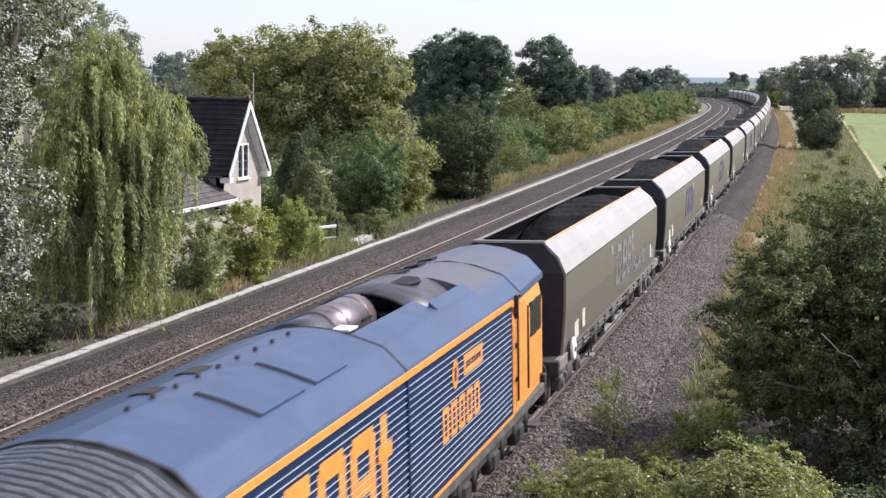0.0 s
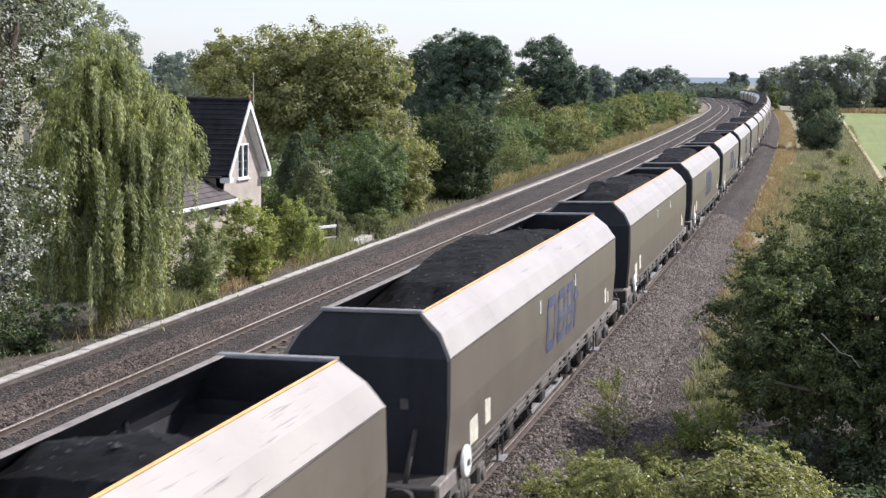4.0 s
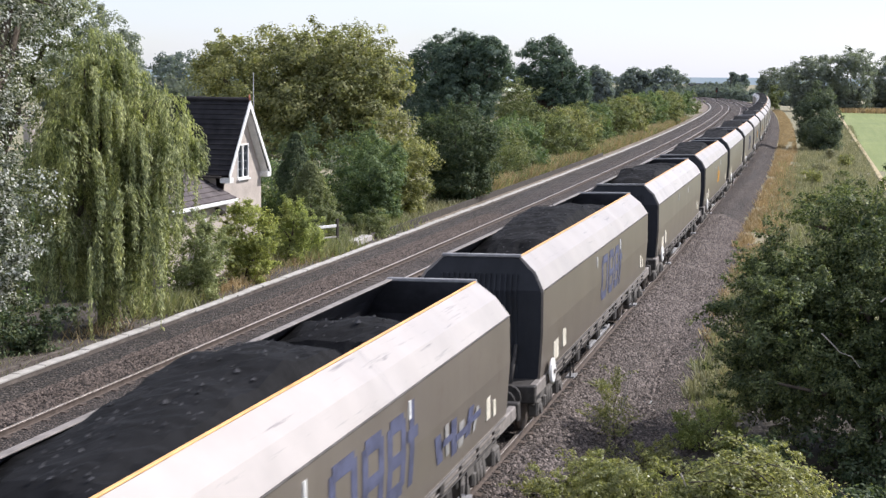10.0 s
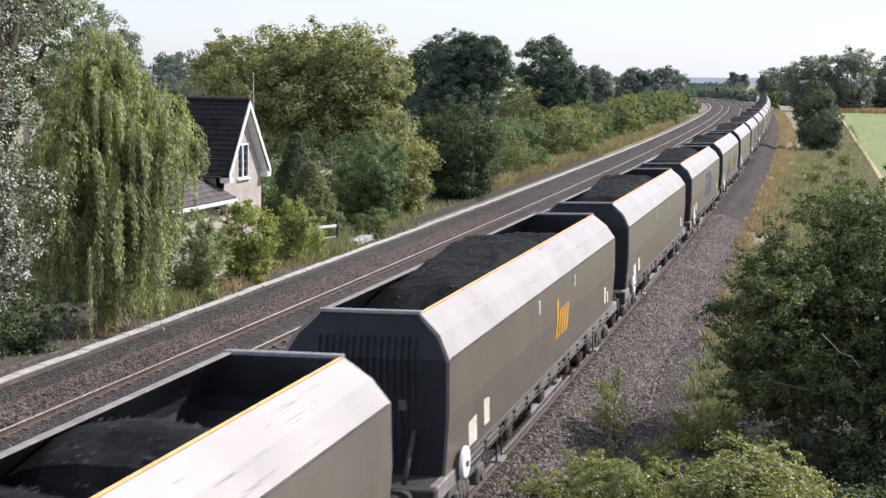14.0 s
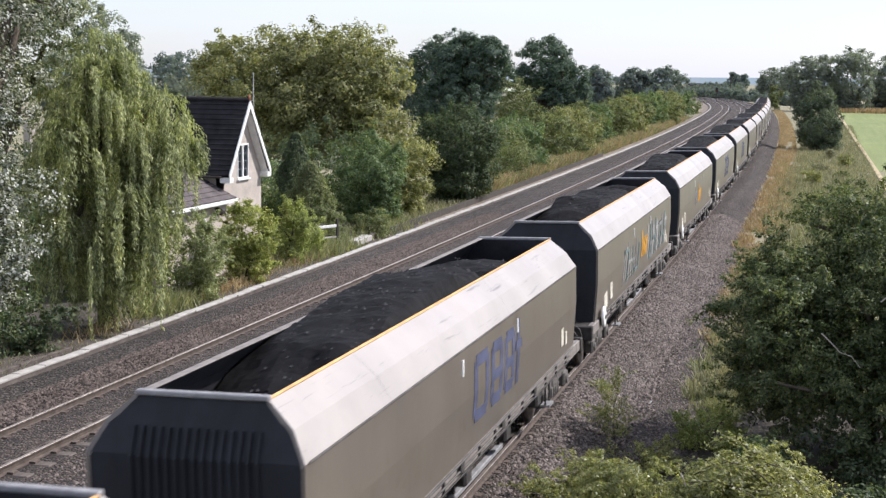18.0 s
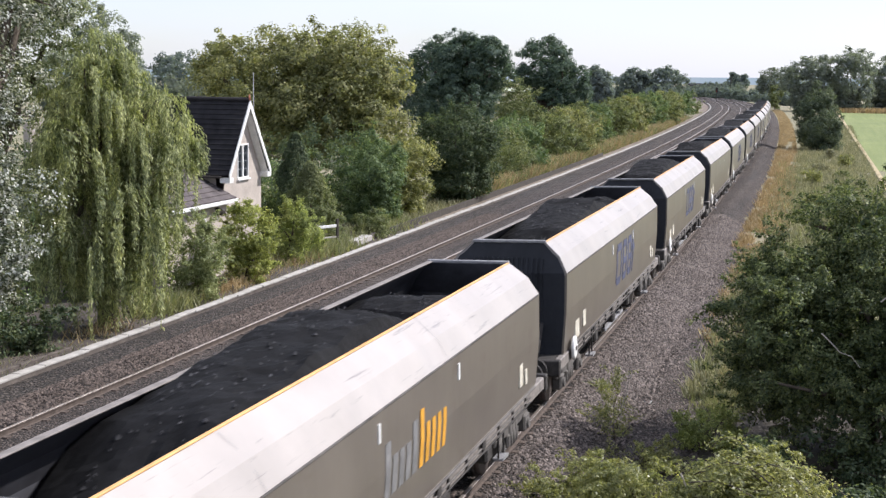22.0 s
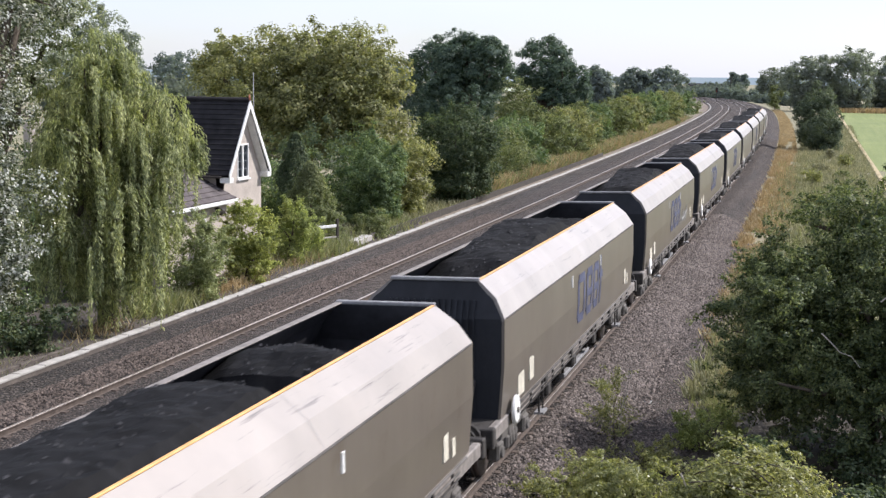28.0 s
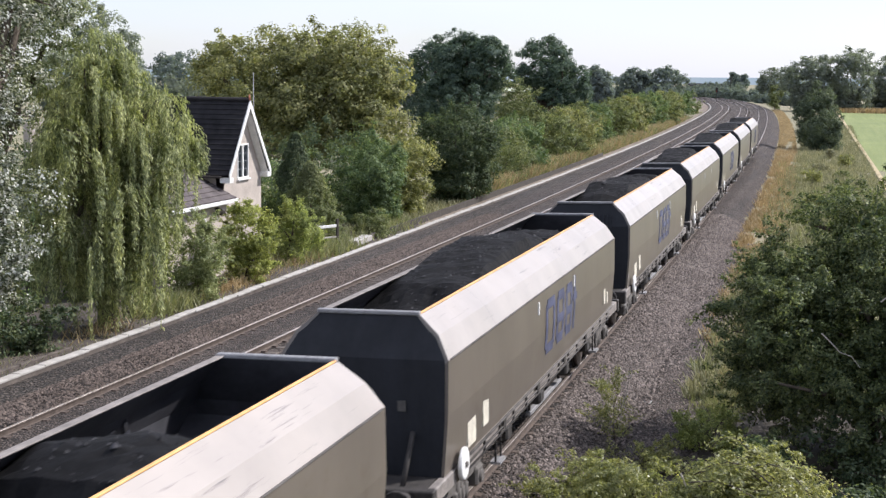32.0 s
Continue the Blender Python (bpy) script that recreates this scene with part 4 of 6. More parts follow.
    shrub("bramble", "low light green bramble before the elder", 139, 3.5, 18.4, -0.55, 2.4, 1.2, 0.045, L_FRONT, 160, 44, 0.14, shoots=(0.5, 0.6, 0.6, 0.6))
    # Its dark leaf colour carries the shade below the poplar.
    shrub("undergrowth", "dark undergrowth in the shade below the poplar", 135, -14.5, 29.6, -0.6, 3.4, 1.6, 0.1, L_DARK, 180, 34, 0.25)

def build_twigs():
    rng = np.random.default_rng(140)
    for x, y, z, dx, dy, dz in ((4.85, 14.4, 2.55, 0.35, -0.3, -0.45), (2.55, 25.8, 0.1, 0.15, 0.3, 0.9), (6.3, 25.3, 2.2, 0.7, -0.5, -0.5), (7.3, 25.0, 2.9, 0.6, 0.3, 0.5)):
        bm = bmesh.new()
        stem(bm, rng, (0, 0, 0), (dx, dy, dz), 0.014, 0.006, 4, 0.1, 5)
        t = part("bare_twig", bm, M_TWIG)
        t.location = (x, y, z)
        tagged(t, "pale bare twig among the leaves", "twig")


def build_grass():
    rng = np.random.default_rng(77)
    z_bed = lambda o: np.interp(o, [-12, -11.2, -10.6, -10.0, -7, -6.2, -5.4, 1.45, 2.2, 2.8], [-0.36, -0.29, -0.27, -0.15, -0.13, -0.25, -0.15, -0.1, -0.39, -0.49])

    def strip(n, x0, x1, y0, y1, curved=True, near=1.0, patchy=-2.0, zf=None):
        y = y0 + (y1 - y0) * rng.uniform(0, 1, n) ** near
        off = rng.uniform(x0, x1, n)
        x = off + (xc(y) if curved else 0)
        p = np.stack([x, y, (zf(off) if zf else ground_z(x, y)) - 0.03], 1)
        if patchy > -1:
            keep = np.array([noise.noise(Vector((a * 0.7, b * 0.35, 1.0))) + 0.5 * noise.noise(Vector((a * 2.1, b * 1.3, 4.0))) > patchy for a, b in zip(x, y)])
            p = p[keep]
        return p
    blades("dry_grass", "tall straw-coloured dry grass along the ballast edge", rng, np.concatenate([strip(44000, 2.75, 4.7, 58, 330, True, 1.5, -0.12), strip(5000, 3.1, 4.7, 36, 58, True, 1.0, -0.05)]), 0.34, L_DRY, 0.4, 0.022)
    blades("green_grass", "patchy green grass and weeds beside the path", rng, strip(70000, 3.4, 9.9, 30, 230, False, 1.6, -0.3), 0.4, L_WEED, 0.4, 0.026)
    blades("verge_grass", "rough mixed grass on the far verge", rng, strip(26000, -16.5, -13.1, 44, 260, True, 1.6), 0.35, L_WEED, 0.4, 0.024)
    blades("sparse_verge_grass", "sparse weeds on the bare earth", rng, strip(4200, -14.6, -12.2, 24, 60, True), 0.2, L_WEED, 0.5, 0.02)
    blades("tall_verge_grass", "tall yellowing grass below the hedge", rng, strip(28000, -15.6, -13.2, 76, 240, True, 1.4), 0.8, L_DRY, 0.3, 0.03)
    blades("tall_verge_grass", "green grass tufts below the hedge", rng, strip(28000, -16.0, -13.2, 76, 240, True, 1.4), 0.8, L_GRASS, 0.35, 0.03)
    blades("creeping_grass", "creeping green weeds growing into the ballast", rng, strip(36000, 1.4, 4.2, 15, 30, True, 1.0, 0.32, z_bed), 0.1, L_GRASS, 0.9, 0.026)
    tuft = lambda n, x, y, sx, sy: np.stack([rng.normal(x, sx, n), rng.normal(y, sy, n), np.full(n, -0.45)], 1)
    blades("tall_dry_grass", "tall brown grass below the hawthorn", rng, tuft(260, 4.25, 32.0, 0.2, 1.4), 0.3, L_DRY, 0.45, 0.013)
    blades("grass_clump", "bright green grass clump below the hawthorn", rng, np.concatenate([tuft(900, 4.2, 29.6, 0.26, 0.9), tuft(700, 4.1, 32.0, 0.2, 2.0)]), 0.26, L_GRASS, 0.6, 0.014)
    verge = lambda n, x, y, sx, sy: np.stack([rng.normal(x, sx, n), rng.normal(y, sy, n), np.full(n, -0.43)], 1)
    blades("verge_weeds", "bright green weeds at the foot of the garden bushes", rng, np.concatenate([verge(1500, -13.2, 36.5, 0.35, 0.8), verge(900, -13.1, 50.5, 0.4, 1.6), verge(700, -13.5, 58.5, 0.5, 2.0)]), 0.5, L_GRASS, 0.5, 0.02)
    blades("dead_verge_weeds", "brown dead weeds on the bare verge", rng, np.concatenate([verge(420, -13.0, 41.0, 0.35, 1.2), verge(160, -13.0, 32.5, 0.3, 0.8), verge(300, -13.2, 47.0, 0.4, 2.0)]), 0.34, L_DRY, 0.5, 0.016)
    scatter("earth_crumbs", "crumbs of earth, twigs and stones on the verge", rng, -14.6, -11.95, 18, 62, 9000, 0.03, M_STONE_BROWN, zf=lambda o: np.full(np.shape(o), -0.4))
    blades("green_tufts", "green grass tufts in the dry grass", rng, strip(22000, 3.3, 6.5, 33, 120, True, 1.5, 0.15), 0.34, L_GRASS, 0.5, 0.025)
    scatter("loose_ballast", "loose grey-brown ballast stones on the shoulder", rng, 0.95, 2.9, 14, 70, 36000, 0.042, M_STONE, zf=z_bed)
    scatter("loose_ballast", "loose grey-brown stones strewn past the shoulder", rng, 2.5, 4.15, 24, 60, 13000, 0.042, M_STONE, zf=lambda o: np.full(np.shape(o), -0.375))
    scatter("loose_ballast", "loose brown ballast stones beside the rusty track", rng, -10.5, -8.95, 18, 66, 26000, 0.046, M_STONE_BROWN, zf=z_bed)
    scatter("loose_ballast", "loose pale ballast stones between the tracks", rng, -6.9, -1.0, 14, 34, 14000, 0.042, M_STONE, zf=z_bed)


def build_fields():
    # fields, the far plain and the horizon
    v = [(10.6, 60, -0.55), (400, 60, -0.55), (400, 318, -0.55), (7.8, 330, -0.55), (10.05, 125, -0.55)]
    tagged(sheet("crop_field", v, [(0, 1, 2, 3, 4)], M_FIELD), "flat green crop field", "field", kind="structure")
    m = plain("sandy_soil", (0.42, 0.34, 0.2), 0.95, 0, 0.25, 0.8)
    v = [(10.45, 60, -0.43), (10.85, 60, -0.43), (10.3, 125, -0.43), (8.3, 330, -0.43), (7.8, 330, -0.43), (9.95, 125, -0.43)]
    tagged(sheet("field_margin", v, [(0, 1, 2, 5), (5, 2, 3, 4)], m), "bare sandy margin along the field", "path", kind="structure")
    rng = np.random.default_rng(6)
    n = 9000
    pts = np.stack([rng.uniform(6, 60, n), rng.uniform(322, 332, n), np.full(n, -0.7)], 1)
    blades("field_headland", "tall dry grass at the end of the field", rng, pts, 1.1, L_DRY, 0.2, 0.12)
    # small things far along the line
    sg = thing("railway_signal", "far colour-light signal on a dark post showing red", "signal", pose(float(xc(420)) - 8.0, 420, -0.4))
    part("post", tubed((0, 0, 0), (0, 0, 4.2), 0.09, seg=8), M_BOGIE, sg)
    hd = part("head", boxed((-0.35, -0.15, 3.2), (0.35, 0.15, 4.6), 0.05), M_BOGIE, sg)
    red, nt, bs = nodes_of("red_signal_lamp")
    bs.inputs["Base Color"].default_value = (0.5, 0.02, 0.01, 1)
    bs.inputs["Emission Color"].default_value = (1, 0.05, 0.02, 1)
    bs.inputs["Emission Strength"].default_value = 0.15
    part("lamp", tubed((0, -0.16, 3.5), (0, -0.2, 3.5), 0.1, seg=12), red, hd)
    tp = thing("telegraph_pole", "thin wooden pole far beyond the bend", "pole", pose(-33, 560, -0.5))
    part("pole", tubed((0, 0, 0), (0, 0, 8.2), 0.16, 0.12, 8), M_DARKWOOD, tp)
    part("crossarm", boxed((-1.0, -0.06, 7.4), (1.0, 0.06, 7.55)), M_DARKWOOD, tp)
    kb = thing("kerb_edge", "old grimy concrete kerb in the earth verge", "kerb")
    for k in range(5):
        part("kerb_stone", boxed((-0.06, -0.58, -0.1), (0.06, 0.58, 0.12), 0.015, pose(-12.75 + 0.015 * k, 25.0 + 1.2 * k, -0.46, 0, 0, 1.5 - k)), M_SLEEPER, kb)
    lt = part("litter", boxed((-0.12, -0.08, 0), (0.12, 0.08, 0.07), 0.03, pose(2.62, 29.6, -0.47, 12, 8, 30)), M_WHITE)
    tagged(lt, "crumpled white plastic scrap on the ballast edge", "litter")
    v = [(-190, 640, -0.44), (0, 640, -0.44), (0, 840, -0.44), (-300, 840, -0.44)]
    tagged(sheet("far_field", v, [(0, 1, 2, 3)], M_FARFIELD), "pale stubble field far off", "field", kind="structure")
    # blue rise on the horizon, a glowing backdrop with haze in its colour
    v, f = [], []
    for k in range(41):
        x = -4000 + 200 * k
        v += [(x, 1900, -10), (x, 1900, 9.5 + 0.8 * math.sin(k * 0.9) + 1.0 * math.sin(k * 2.3))]
    f = [(2 * k, 2 * k + 2, 2 * k + 3, 2 * k + 1) for k in range(40)]
    tagged(sheet("backdrop", v, f, M_HILL), "glowing backdrop of hazy blue low hills on the horizon", "hills", kind="structure")
    b = thing("barn", "long low pale barn with a dark roof, far off", "barn", pose(-66, 830, -0.5, 0, 0, 4))
    part("wall", boxed((-12, -5, 0), (12, 5, 2.6)), M_FARFIELD, b)
    bm = bmesh.new()
    p = [(-12.5, -5.6, 2.6), (12.5, -5.6, 2.6), (12.5, 0, 4.6), (-12.5, 0, 4.6), (-12.5, 5.6, 2.6), (12.5, 5.6, 2.6)]
    vs = [bm.verts.new(c) for c in p]
    for q in ((0, 1, 2, 3), (3, 2, 5, 4), (0, 3, 4), (1, 5, 2), (0, 4, 5, 1)):
        bm.faces.new([vs[i] for i in q])
    part("roof", bm, M_TILE, b)


# ---- cottage ----
def roof_slab(bm, a, b, c, d, th):
    """A thick slab over the quad a b c d (eave, eave, ridge, ridge)."""
    a, b, c, d = map(Vector, (a, b, c, d))
    n = (b - a).cross(d - a).normalized() * th
    vs = [bm.verts.new(p) for p in (a, b, c, d, a - n, b - n, c - n, d - n)]
    for q in ((0, 1, 2, 3), (7, 6, 5, 4), (0, 4, 5, 1), (1, 5, 6, 2), (2, 6, 7, 3), (3, 7, 4, 0)):
        bm.faces.new([vs[i] for i in q])


def tile_rows(parent, a, b, c, d, rows, mat):
    """Overlapping courses of tiles, each a strip laid on the one below."""
    a, b, c, d = map(Vector, (a, b, c, d))
    n = (b - a).cross(d - a).normalized()
    for k in range(rows):
        f0, f1 = k / rows, min(1.0, (k + 1.25) / rows)
        bm = bmesh.new()
        p = [a.lerp(d, f0) + n * 0.045, b.lerp(c, f0) + n * 0.045, b.lerp(c, f1) + n * 0.012, a.lerp(d, f1) + n * 0.012]
        q = [a.lerp(d, f0) + n * 0.004, b.lerp(c, f0) + n * 0.004]
        vs = [bm.verts.new(x) for x in p + q]
        bm.faces.new(vs[:4])
        bm.faces.new((vs[4], vs[5], vs[1], vs[0]))
        part("tile_course", bm, mat, parent)


def window(parent, x, y, z, w, h, lights=2):
    """A casement in a wall that faces east."""
    win = part("window", boxed((x - 0.06, y - w / 2, z), (x - 0.02, y + w / 2, z + h)), M_GLASS, parent, "dark glazed white casement window")
    e = 0.06
    for lo, hi in (((x - 0.05, y - w / 2 - e, z - e), (x + 0.03, y + w / 2 + e, z)), ((x - 0.05, y - w / 2 - e, z + h), (x + 0.03, y + w / 2 + e, z + h + e)),
                   ((x - 0.05, y - w / 2 - e, z), (x + 0.03, y - w / 2, z + h)), ((x - 0.05, y + w / 2, z), (x + 0.03, y + w / 2 + e, z + h))):
        part("window_frame", boxed(lo, hi, 0.008), M_WHITE, win)
    for k in range(1, lights):
        yy = y - w / 2 + w * k / lights
        part("mullion", boxed((x - 0.045, yy - 0.05, z), (x + 0.025, yy + 0.05, z + h), 0.006), M_WHITE, win)
    for zz in (z + h * 0.25, z + h * 0.5, z + h * 0.75):
        part("lead_strip", boxed((x - 0.03, y - w / 2, zz - 0.008), (x - 0.012, y + w / 2, zz + 0.008)), M_RIM, win)
    part("window_sill", boxed((x - 0.02, y - w / 2 - 0.1, z - 0.12), (x + 0.1, y + w / 2 + 0.1, z - 0.062), 0.01), M_WHITE, win)


def build_cottage():
    h = thing("cottage", "small rendered cottage with a steep dark gabled roof and white bargeboards", "house")
    X, Y0, Y1, YR, ZE, ZR, XL = -14.95, 44.4, 47.75, 46.05, 3.38, 5.85, -23.0
    # east gable wall with its window opening, and the side walls
    wy0, wy1, wz0, wz1 = 45.62, 46.5, 2.98, 4.16
    bm = bmesh.new()
    for x in (X, X - 0.3):
        g = [(x, Y0, -0.7), (x, Y1, -0.7), (x, Y1, ZE), (x, YR, ZR - 0.12), (x, Y0, ZE)]
        o = [(x, wy0, wz0), (x, wy1, wz0), (x, wy1, wz1), (x, wy0, wz1)]
        gv = [bm.verts.new(p) for p in g]
        ov = [bm.verts.new(p) for p in o]
        for q in ((gv[0], gv[1], ov[1], ov[0]), (gv[1], gv[2], ov[2], ov[1]), (gv[2], gv[3], ov[3], ov[2]), (gv[3], gv[4], ov[0], ov[3]), (gv[4], gv[0], ov[0])):
            bm.faces.new(q)
    part("gable_wall", bm, M_PINKWALL, h)
    for y0, z0, sd in ((Y0 - 0.16, ZE - 0.5, 1), (Y1 + 0.16, ZE - 0.5, -1)):
        bm = bmesh.new()
        pts = [(X + 0.002, y0, z0), (X + 0.29, y0, z0), (X + 0.29, YR, ZR - 0.24), (X + 0.002, YR, ZR - 0.24)]
        roof_slab(bm, *(pts if sd > 0 else pts[::-1]), 0.02)
        part("soffit", bm, M_WHITE, h, "pale painted soffit board")
    part("side_wall", boxed((XL, Y0, -0.7), (X - 0.3, Y0 + 0.3, ZE)), M_PINKWALL, h)
    part("side_wall", boxed((XL, Y1 - 0.3, -0.7), (X - 0.3, Y1, ZE)), M_PINKWALL, h)
    part("back_wall", boxed((XL - 0.3, Y0, -0.7), (XL, Y1, ZE + 1.5)), M_PINKWALL, h)
    window(h, X, (wy0 + wy1) / 2, wz0, wy1 - wy0, wz1 - wz0)
    ov, e = 0.3, 0.16
    sl = (ZR - ZE) / (YR - Y0)
    sr = (ZR - ZE) / (Y1 - YR)
    south = ((XL, Y0 - e, ZE - e * sl), (X + ov, Y0 - e, ZE - e * sl), (X + ov, YR, ZR), (XL, YR, ZR))
    north = ((X + ov, Y1 + e, ZE - e * sr), (XL, Y1 + e, ZE - e * sr), (XL, YR, ZR), (X + ov, YR, ZR))
    for slope in (south, north):
        bm = bmesh.new()
        roof_slab(bm, *slope, 0.12)
        r = part("roof", bm, M_TILE, h)
        tile_rows(r, *slope, 15, M_TILE)
    bm = bmesh.new()
    tube(bm, (XL, YR, ZR + 0.02), (X + ov, YR, ZR + 0.02), 0.1, seg=8)
    part("ridge", bm, M_TILE, h)
    for y0, z0, y1, z1 in ((Y0 - e - 0.05, ZE - e * sl - 0.1, YR, ZR - 0.02), (Y1 + e + 0.05, ZE - e * sr - 0.1, YR, ZR - 0.02)):
        bm = bmesh.new()
        vs = [(X + ov + 0.01, y0, z0 - 0.12), (X + ov + 0.01, y1, z1 - 0.26), (X + ov + 0.01, y1, z1 + 0.05), (X + ov + 0.01, y0, z0 + 0.14)]
        a = [bm.verts.new(p) for p in vs]
        b = [bm.verts.new((p[0] + 0.04, p[1], p[2])) for p in vs]
        for q in ((0, 1, 2, 3),):
            bm.faces.new([a[i] for i in q][::-1])
            bm.faces.new([b[i] for i in q])
        for i in range(4):
            bm.faces.new((a[i], a[(i + 1) % 4], b[(i + 1) % 4], b[i]))
        part("bargeboard", bm, M_WHITE, h, "white painted bargeboard")
        s = 1 if y0 > YR else -1
        part("eave_box", boxed((X - 0.05, min(y0, y0 - s * 0.35), z0 - 0.17), (X + ov + 0.04, max(y0, y0 - s * 0.35), z0 + 0.02), 0.01), M_WHITE, h)
    part("gutter", boxed((XL, Y0 - e - 0.12, ZE - e * sl - 0.1), (X, Y0 - e, ZE - e * sl - 0.01), 0.02), M_DARKWOOD, h)
    part("finial", tubed((X + ov, YR, ZR), (X + ov, YR, ZR + 0.22), 0.06, 0.02, 8), plain("terracotta", (0.45, 0.17, 0.1), 0.8), h)
    # lower wing with its east-facing wall
    wx, y0, y1, ze = -14.75, 39.6, 44.4, 2.45
    part("wing_wall", boxed((wx - 4.4, y0, -0.7), (wx, y1, ze)), M_PINKWALL, h)
    a = ((wx + 0.3, y0 - 0.3, ze - 0.12), (wx + 0.3, y1, ze - 0.12), (wx - 2.1, y1, ze + 1.05), (wx - 2.1, y0 - 0.3, ze + 1.05))
    b = ((wx - 4.5, y1, ze - 0.12), (wx - 4.5, y0 - 0.3, ze - 0.12), (wx - 2.1, y0 - 0.3, ze + 1.05), (wx - 2.1, y1, ze + 1.05))
    for slope in (a, b):
        bm = bmesh.new()
        roof_slab(bm, *slope, 0.1)
        r = part("wing_roof", bm, M_TILE2, h)
        tile_rows(r, *slope, 9, M_TILE2)
    part("gutter", boxed((wx + 0.3, y0 - 0.3, ze - 0.26), (wx + 0.4, y1, ze - 0.13), 0.015), M_WHITE, h, "white gutter and fascia")
    window(h, wx, 42.25, 1.08, 0.42, 0.62, 1)
    for k, y in enumerate((43.35, 43.6)):
        part("wall_lamp", tubed((wx, y, 2.0 - 0.1 * k), (wx + 0.16, y, 1.92 - 0.1 * k), 0.09, 0.12, 8), M_DARKWOOD, h, "black floodlight on the wall")
    # vent pipe, bracket and mast
    m = thing("radio_mast", "thin grey aerial mast behind the cottage ridge", "mast", pose(-16.35, 50.2, 0))
    part("pole", tubed((0, 0, -0.9), (0, 0, 6.9), 0.035, 0.02, 8), M_RIM, m)
    f = thing("gate", "small white wooden gate rail with a dark post", "gate", pose(-13.6, 52.3, -0.5, 0, 0, 65))
    part("rail", boxed((-1.0, -0.03, 0.95), (0.1, 0.03, 1.07), 0.01), M_WHITE, f)
    part("rail", boxed((-1.0, -0.02, 0.5), (0.1, 0.02, 0.58), 0.01), M_CONC, f)
    part("post", boxed((0.1, -0.05, -0.1), (0.2, 0.05, 1.3), 0.01), M_DARKWOOD, f)
    part("post", boxed((-1.1, -0.05, -0.1), (-1.0, 0.05, 1.15), 0.01), M_CONC, f)


# ---- coal train ----
HALF = 7.44
SECTION = [(0.79, 3.41, 7.44), (1.1, 3.14, 7.56), (1.285, 2.81, 7.70), (1.275, 2.0, 7.72), (1.2, 1.1, 7.72)]


def wagon_tub(parent, sign, seed=1):
    """One long side of the hopper: dented sloping top plates, shoulder and side sheet, with its thickness."""
    rng = np.random.default_rng(500 + seed)
    bm = bmesh.new()
    t, ny = 0.05, 73
    fy = np.linspace(-1.0, 1.0, ny)
    # knocks along the bend of the top plate and softer waves in the sheets
    knock = np.zeros((len(SECTION), ny))
    for k in range(11):
        c, wd, dp = rng.uniform(-0.95, 0.95), rng.uniform(0.015, 0.05), rng.uniform(-0.022, 0.03)
        knock[1] += dp * np.exp(-((fy - c) / wd) ** 2)
    knock[1] += 0.006 * np.sin(fy * 23 + seed) + 0.004 * np.sin(fy * 51)
    knock[0] += 0.003 * np.sin(fy * 17 + seed)
    knock[2] += 0.003 * np.sin(fy * 13 + 2 * seed)
    knock[3] += 0.004 * np.sin(fy * 9 + seed) + 0.003 * np.sin(fy * 31)
    out, inn = [], []
    for k, (x, z, y) in enumerate(SECTION):
        d = knock[k]
        out.append([bm.verts.new((sign * (x - d[j]), fy[j] * y, z - (0.8 * d[j] if k < 2 else 0.0))) for j in range(ny)])
        inn.append([bm.verts.new((sign * (x - t), e * y, z - (t if k else 0.0))) for e in (-1, 1)])

    def face(vs, mi, smooth=False):
        f = bm.faces.new(vs if sign > 0 else vs[::-1])
        f.material_index = mi
        f.smooth = smooth
        if smooth:
            for e in f.edges:
                if abs(e.verts[0].co.y - e.verts[1].co.y) > 0.1:
                    e.smooth = False
    # Plates above the shoulder use the sun-brightened slope paint.
    for k in range(len(SECTION) - 1):
        a, b = out[k], out[k + 1]
        for j in range(ny - 1):
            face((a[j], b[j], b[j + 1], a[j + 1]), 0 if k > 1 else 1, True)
        face((inn[k][0], inn[k][1], inn[k + 1][1], inn[k + 1][0]), 2)
        face((a[0], inn[k][0], inn[k + 1][0], b[0]), 0)
        face((a[-1], b[-1], inn[k + 1][1], inn[k][1]), 0)
    for j in range(ny - 1):
        face((out[0][j], out[0][j + 1], inn[0][1]) if j == ny - 2 else (out[0][j], out[0][j + 1], inn[0][0]), 1)
    face((out[0][-2], inn[0][1], inn[0][0]), 1)
    face((inn[-1][0], inn[-1][1], *out[-1][::-1]), 0)
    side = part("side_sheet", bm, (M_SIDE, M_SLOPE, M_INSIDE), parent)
    x0, x1 = sign * (0.745 if sign > 0 else 0.68), sign * 0.79
    part("top_edge", boxed((min(x0, x1), -7.4, 3.412), (max(x0, x1), 7.4, 3.434), 0.006), M_AMBER if sign > 0 else M_DUSTRIM, side, "amber painted top edge" if sign > 0 else "dull steel top edge")
    for k in range(2):
        y = -4.9 + 6.4 * k
        bm = bmesh.new()
        vs = [bm.verts.new(p) for p in ((sign * 0.8, y, 3.415), (sign * 1.104, y + 0.02, 3.143), (sign * 1.29, y + 0.03, 2.83), (sign * 1.29, y + 0.038, 2.83), (sign * 1.104, y + 0.028, 3.143), (sign * 0.8, y + 0.008, 3.415))]
        bm.faces.new((vs[0], vs[1], vs[4], vs[5]) if sign > 0 else (vs[5], vs[4], vs[1], vs[0]))
        bm.faces.new((vs[1], vs[2], vs[3], vs[4]) if sign > 0 else (vs[4], vs[3], vs[2], vs[1]))
        bmesh.ops.solidify(bm, geom=list(bm.faces), thickness=0.008)
        part("plate_joint", bm, M_RIM, side)
    xs = sign * 1.284
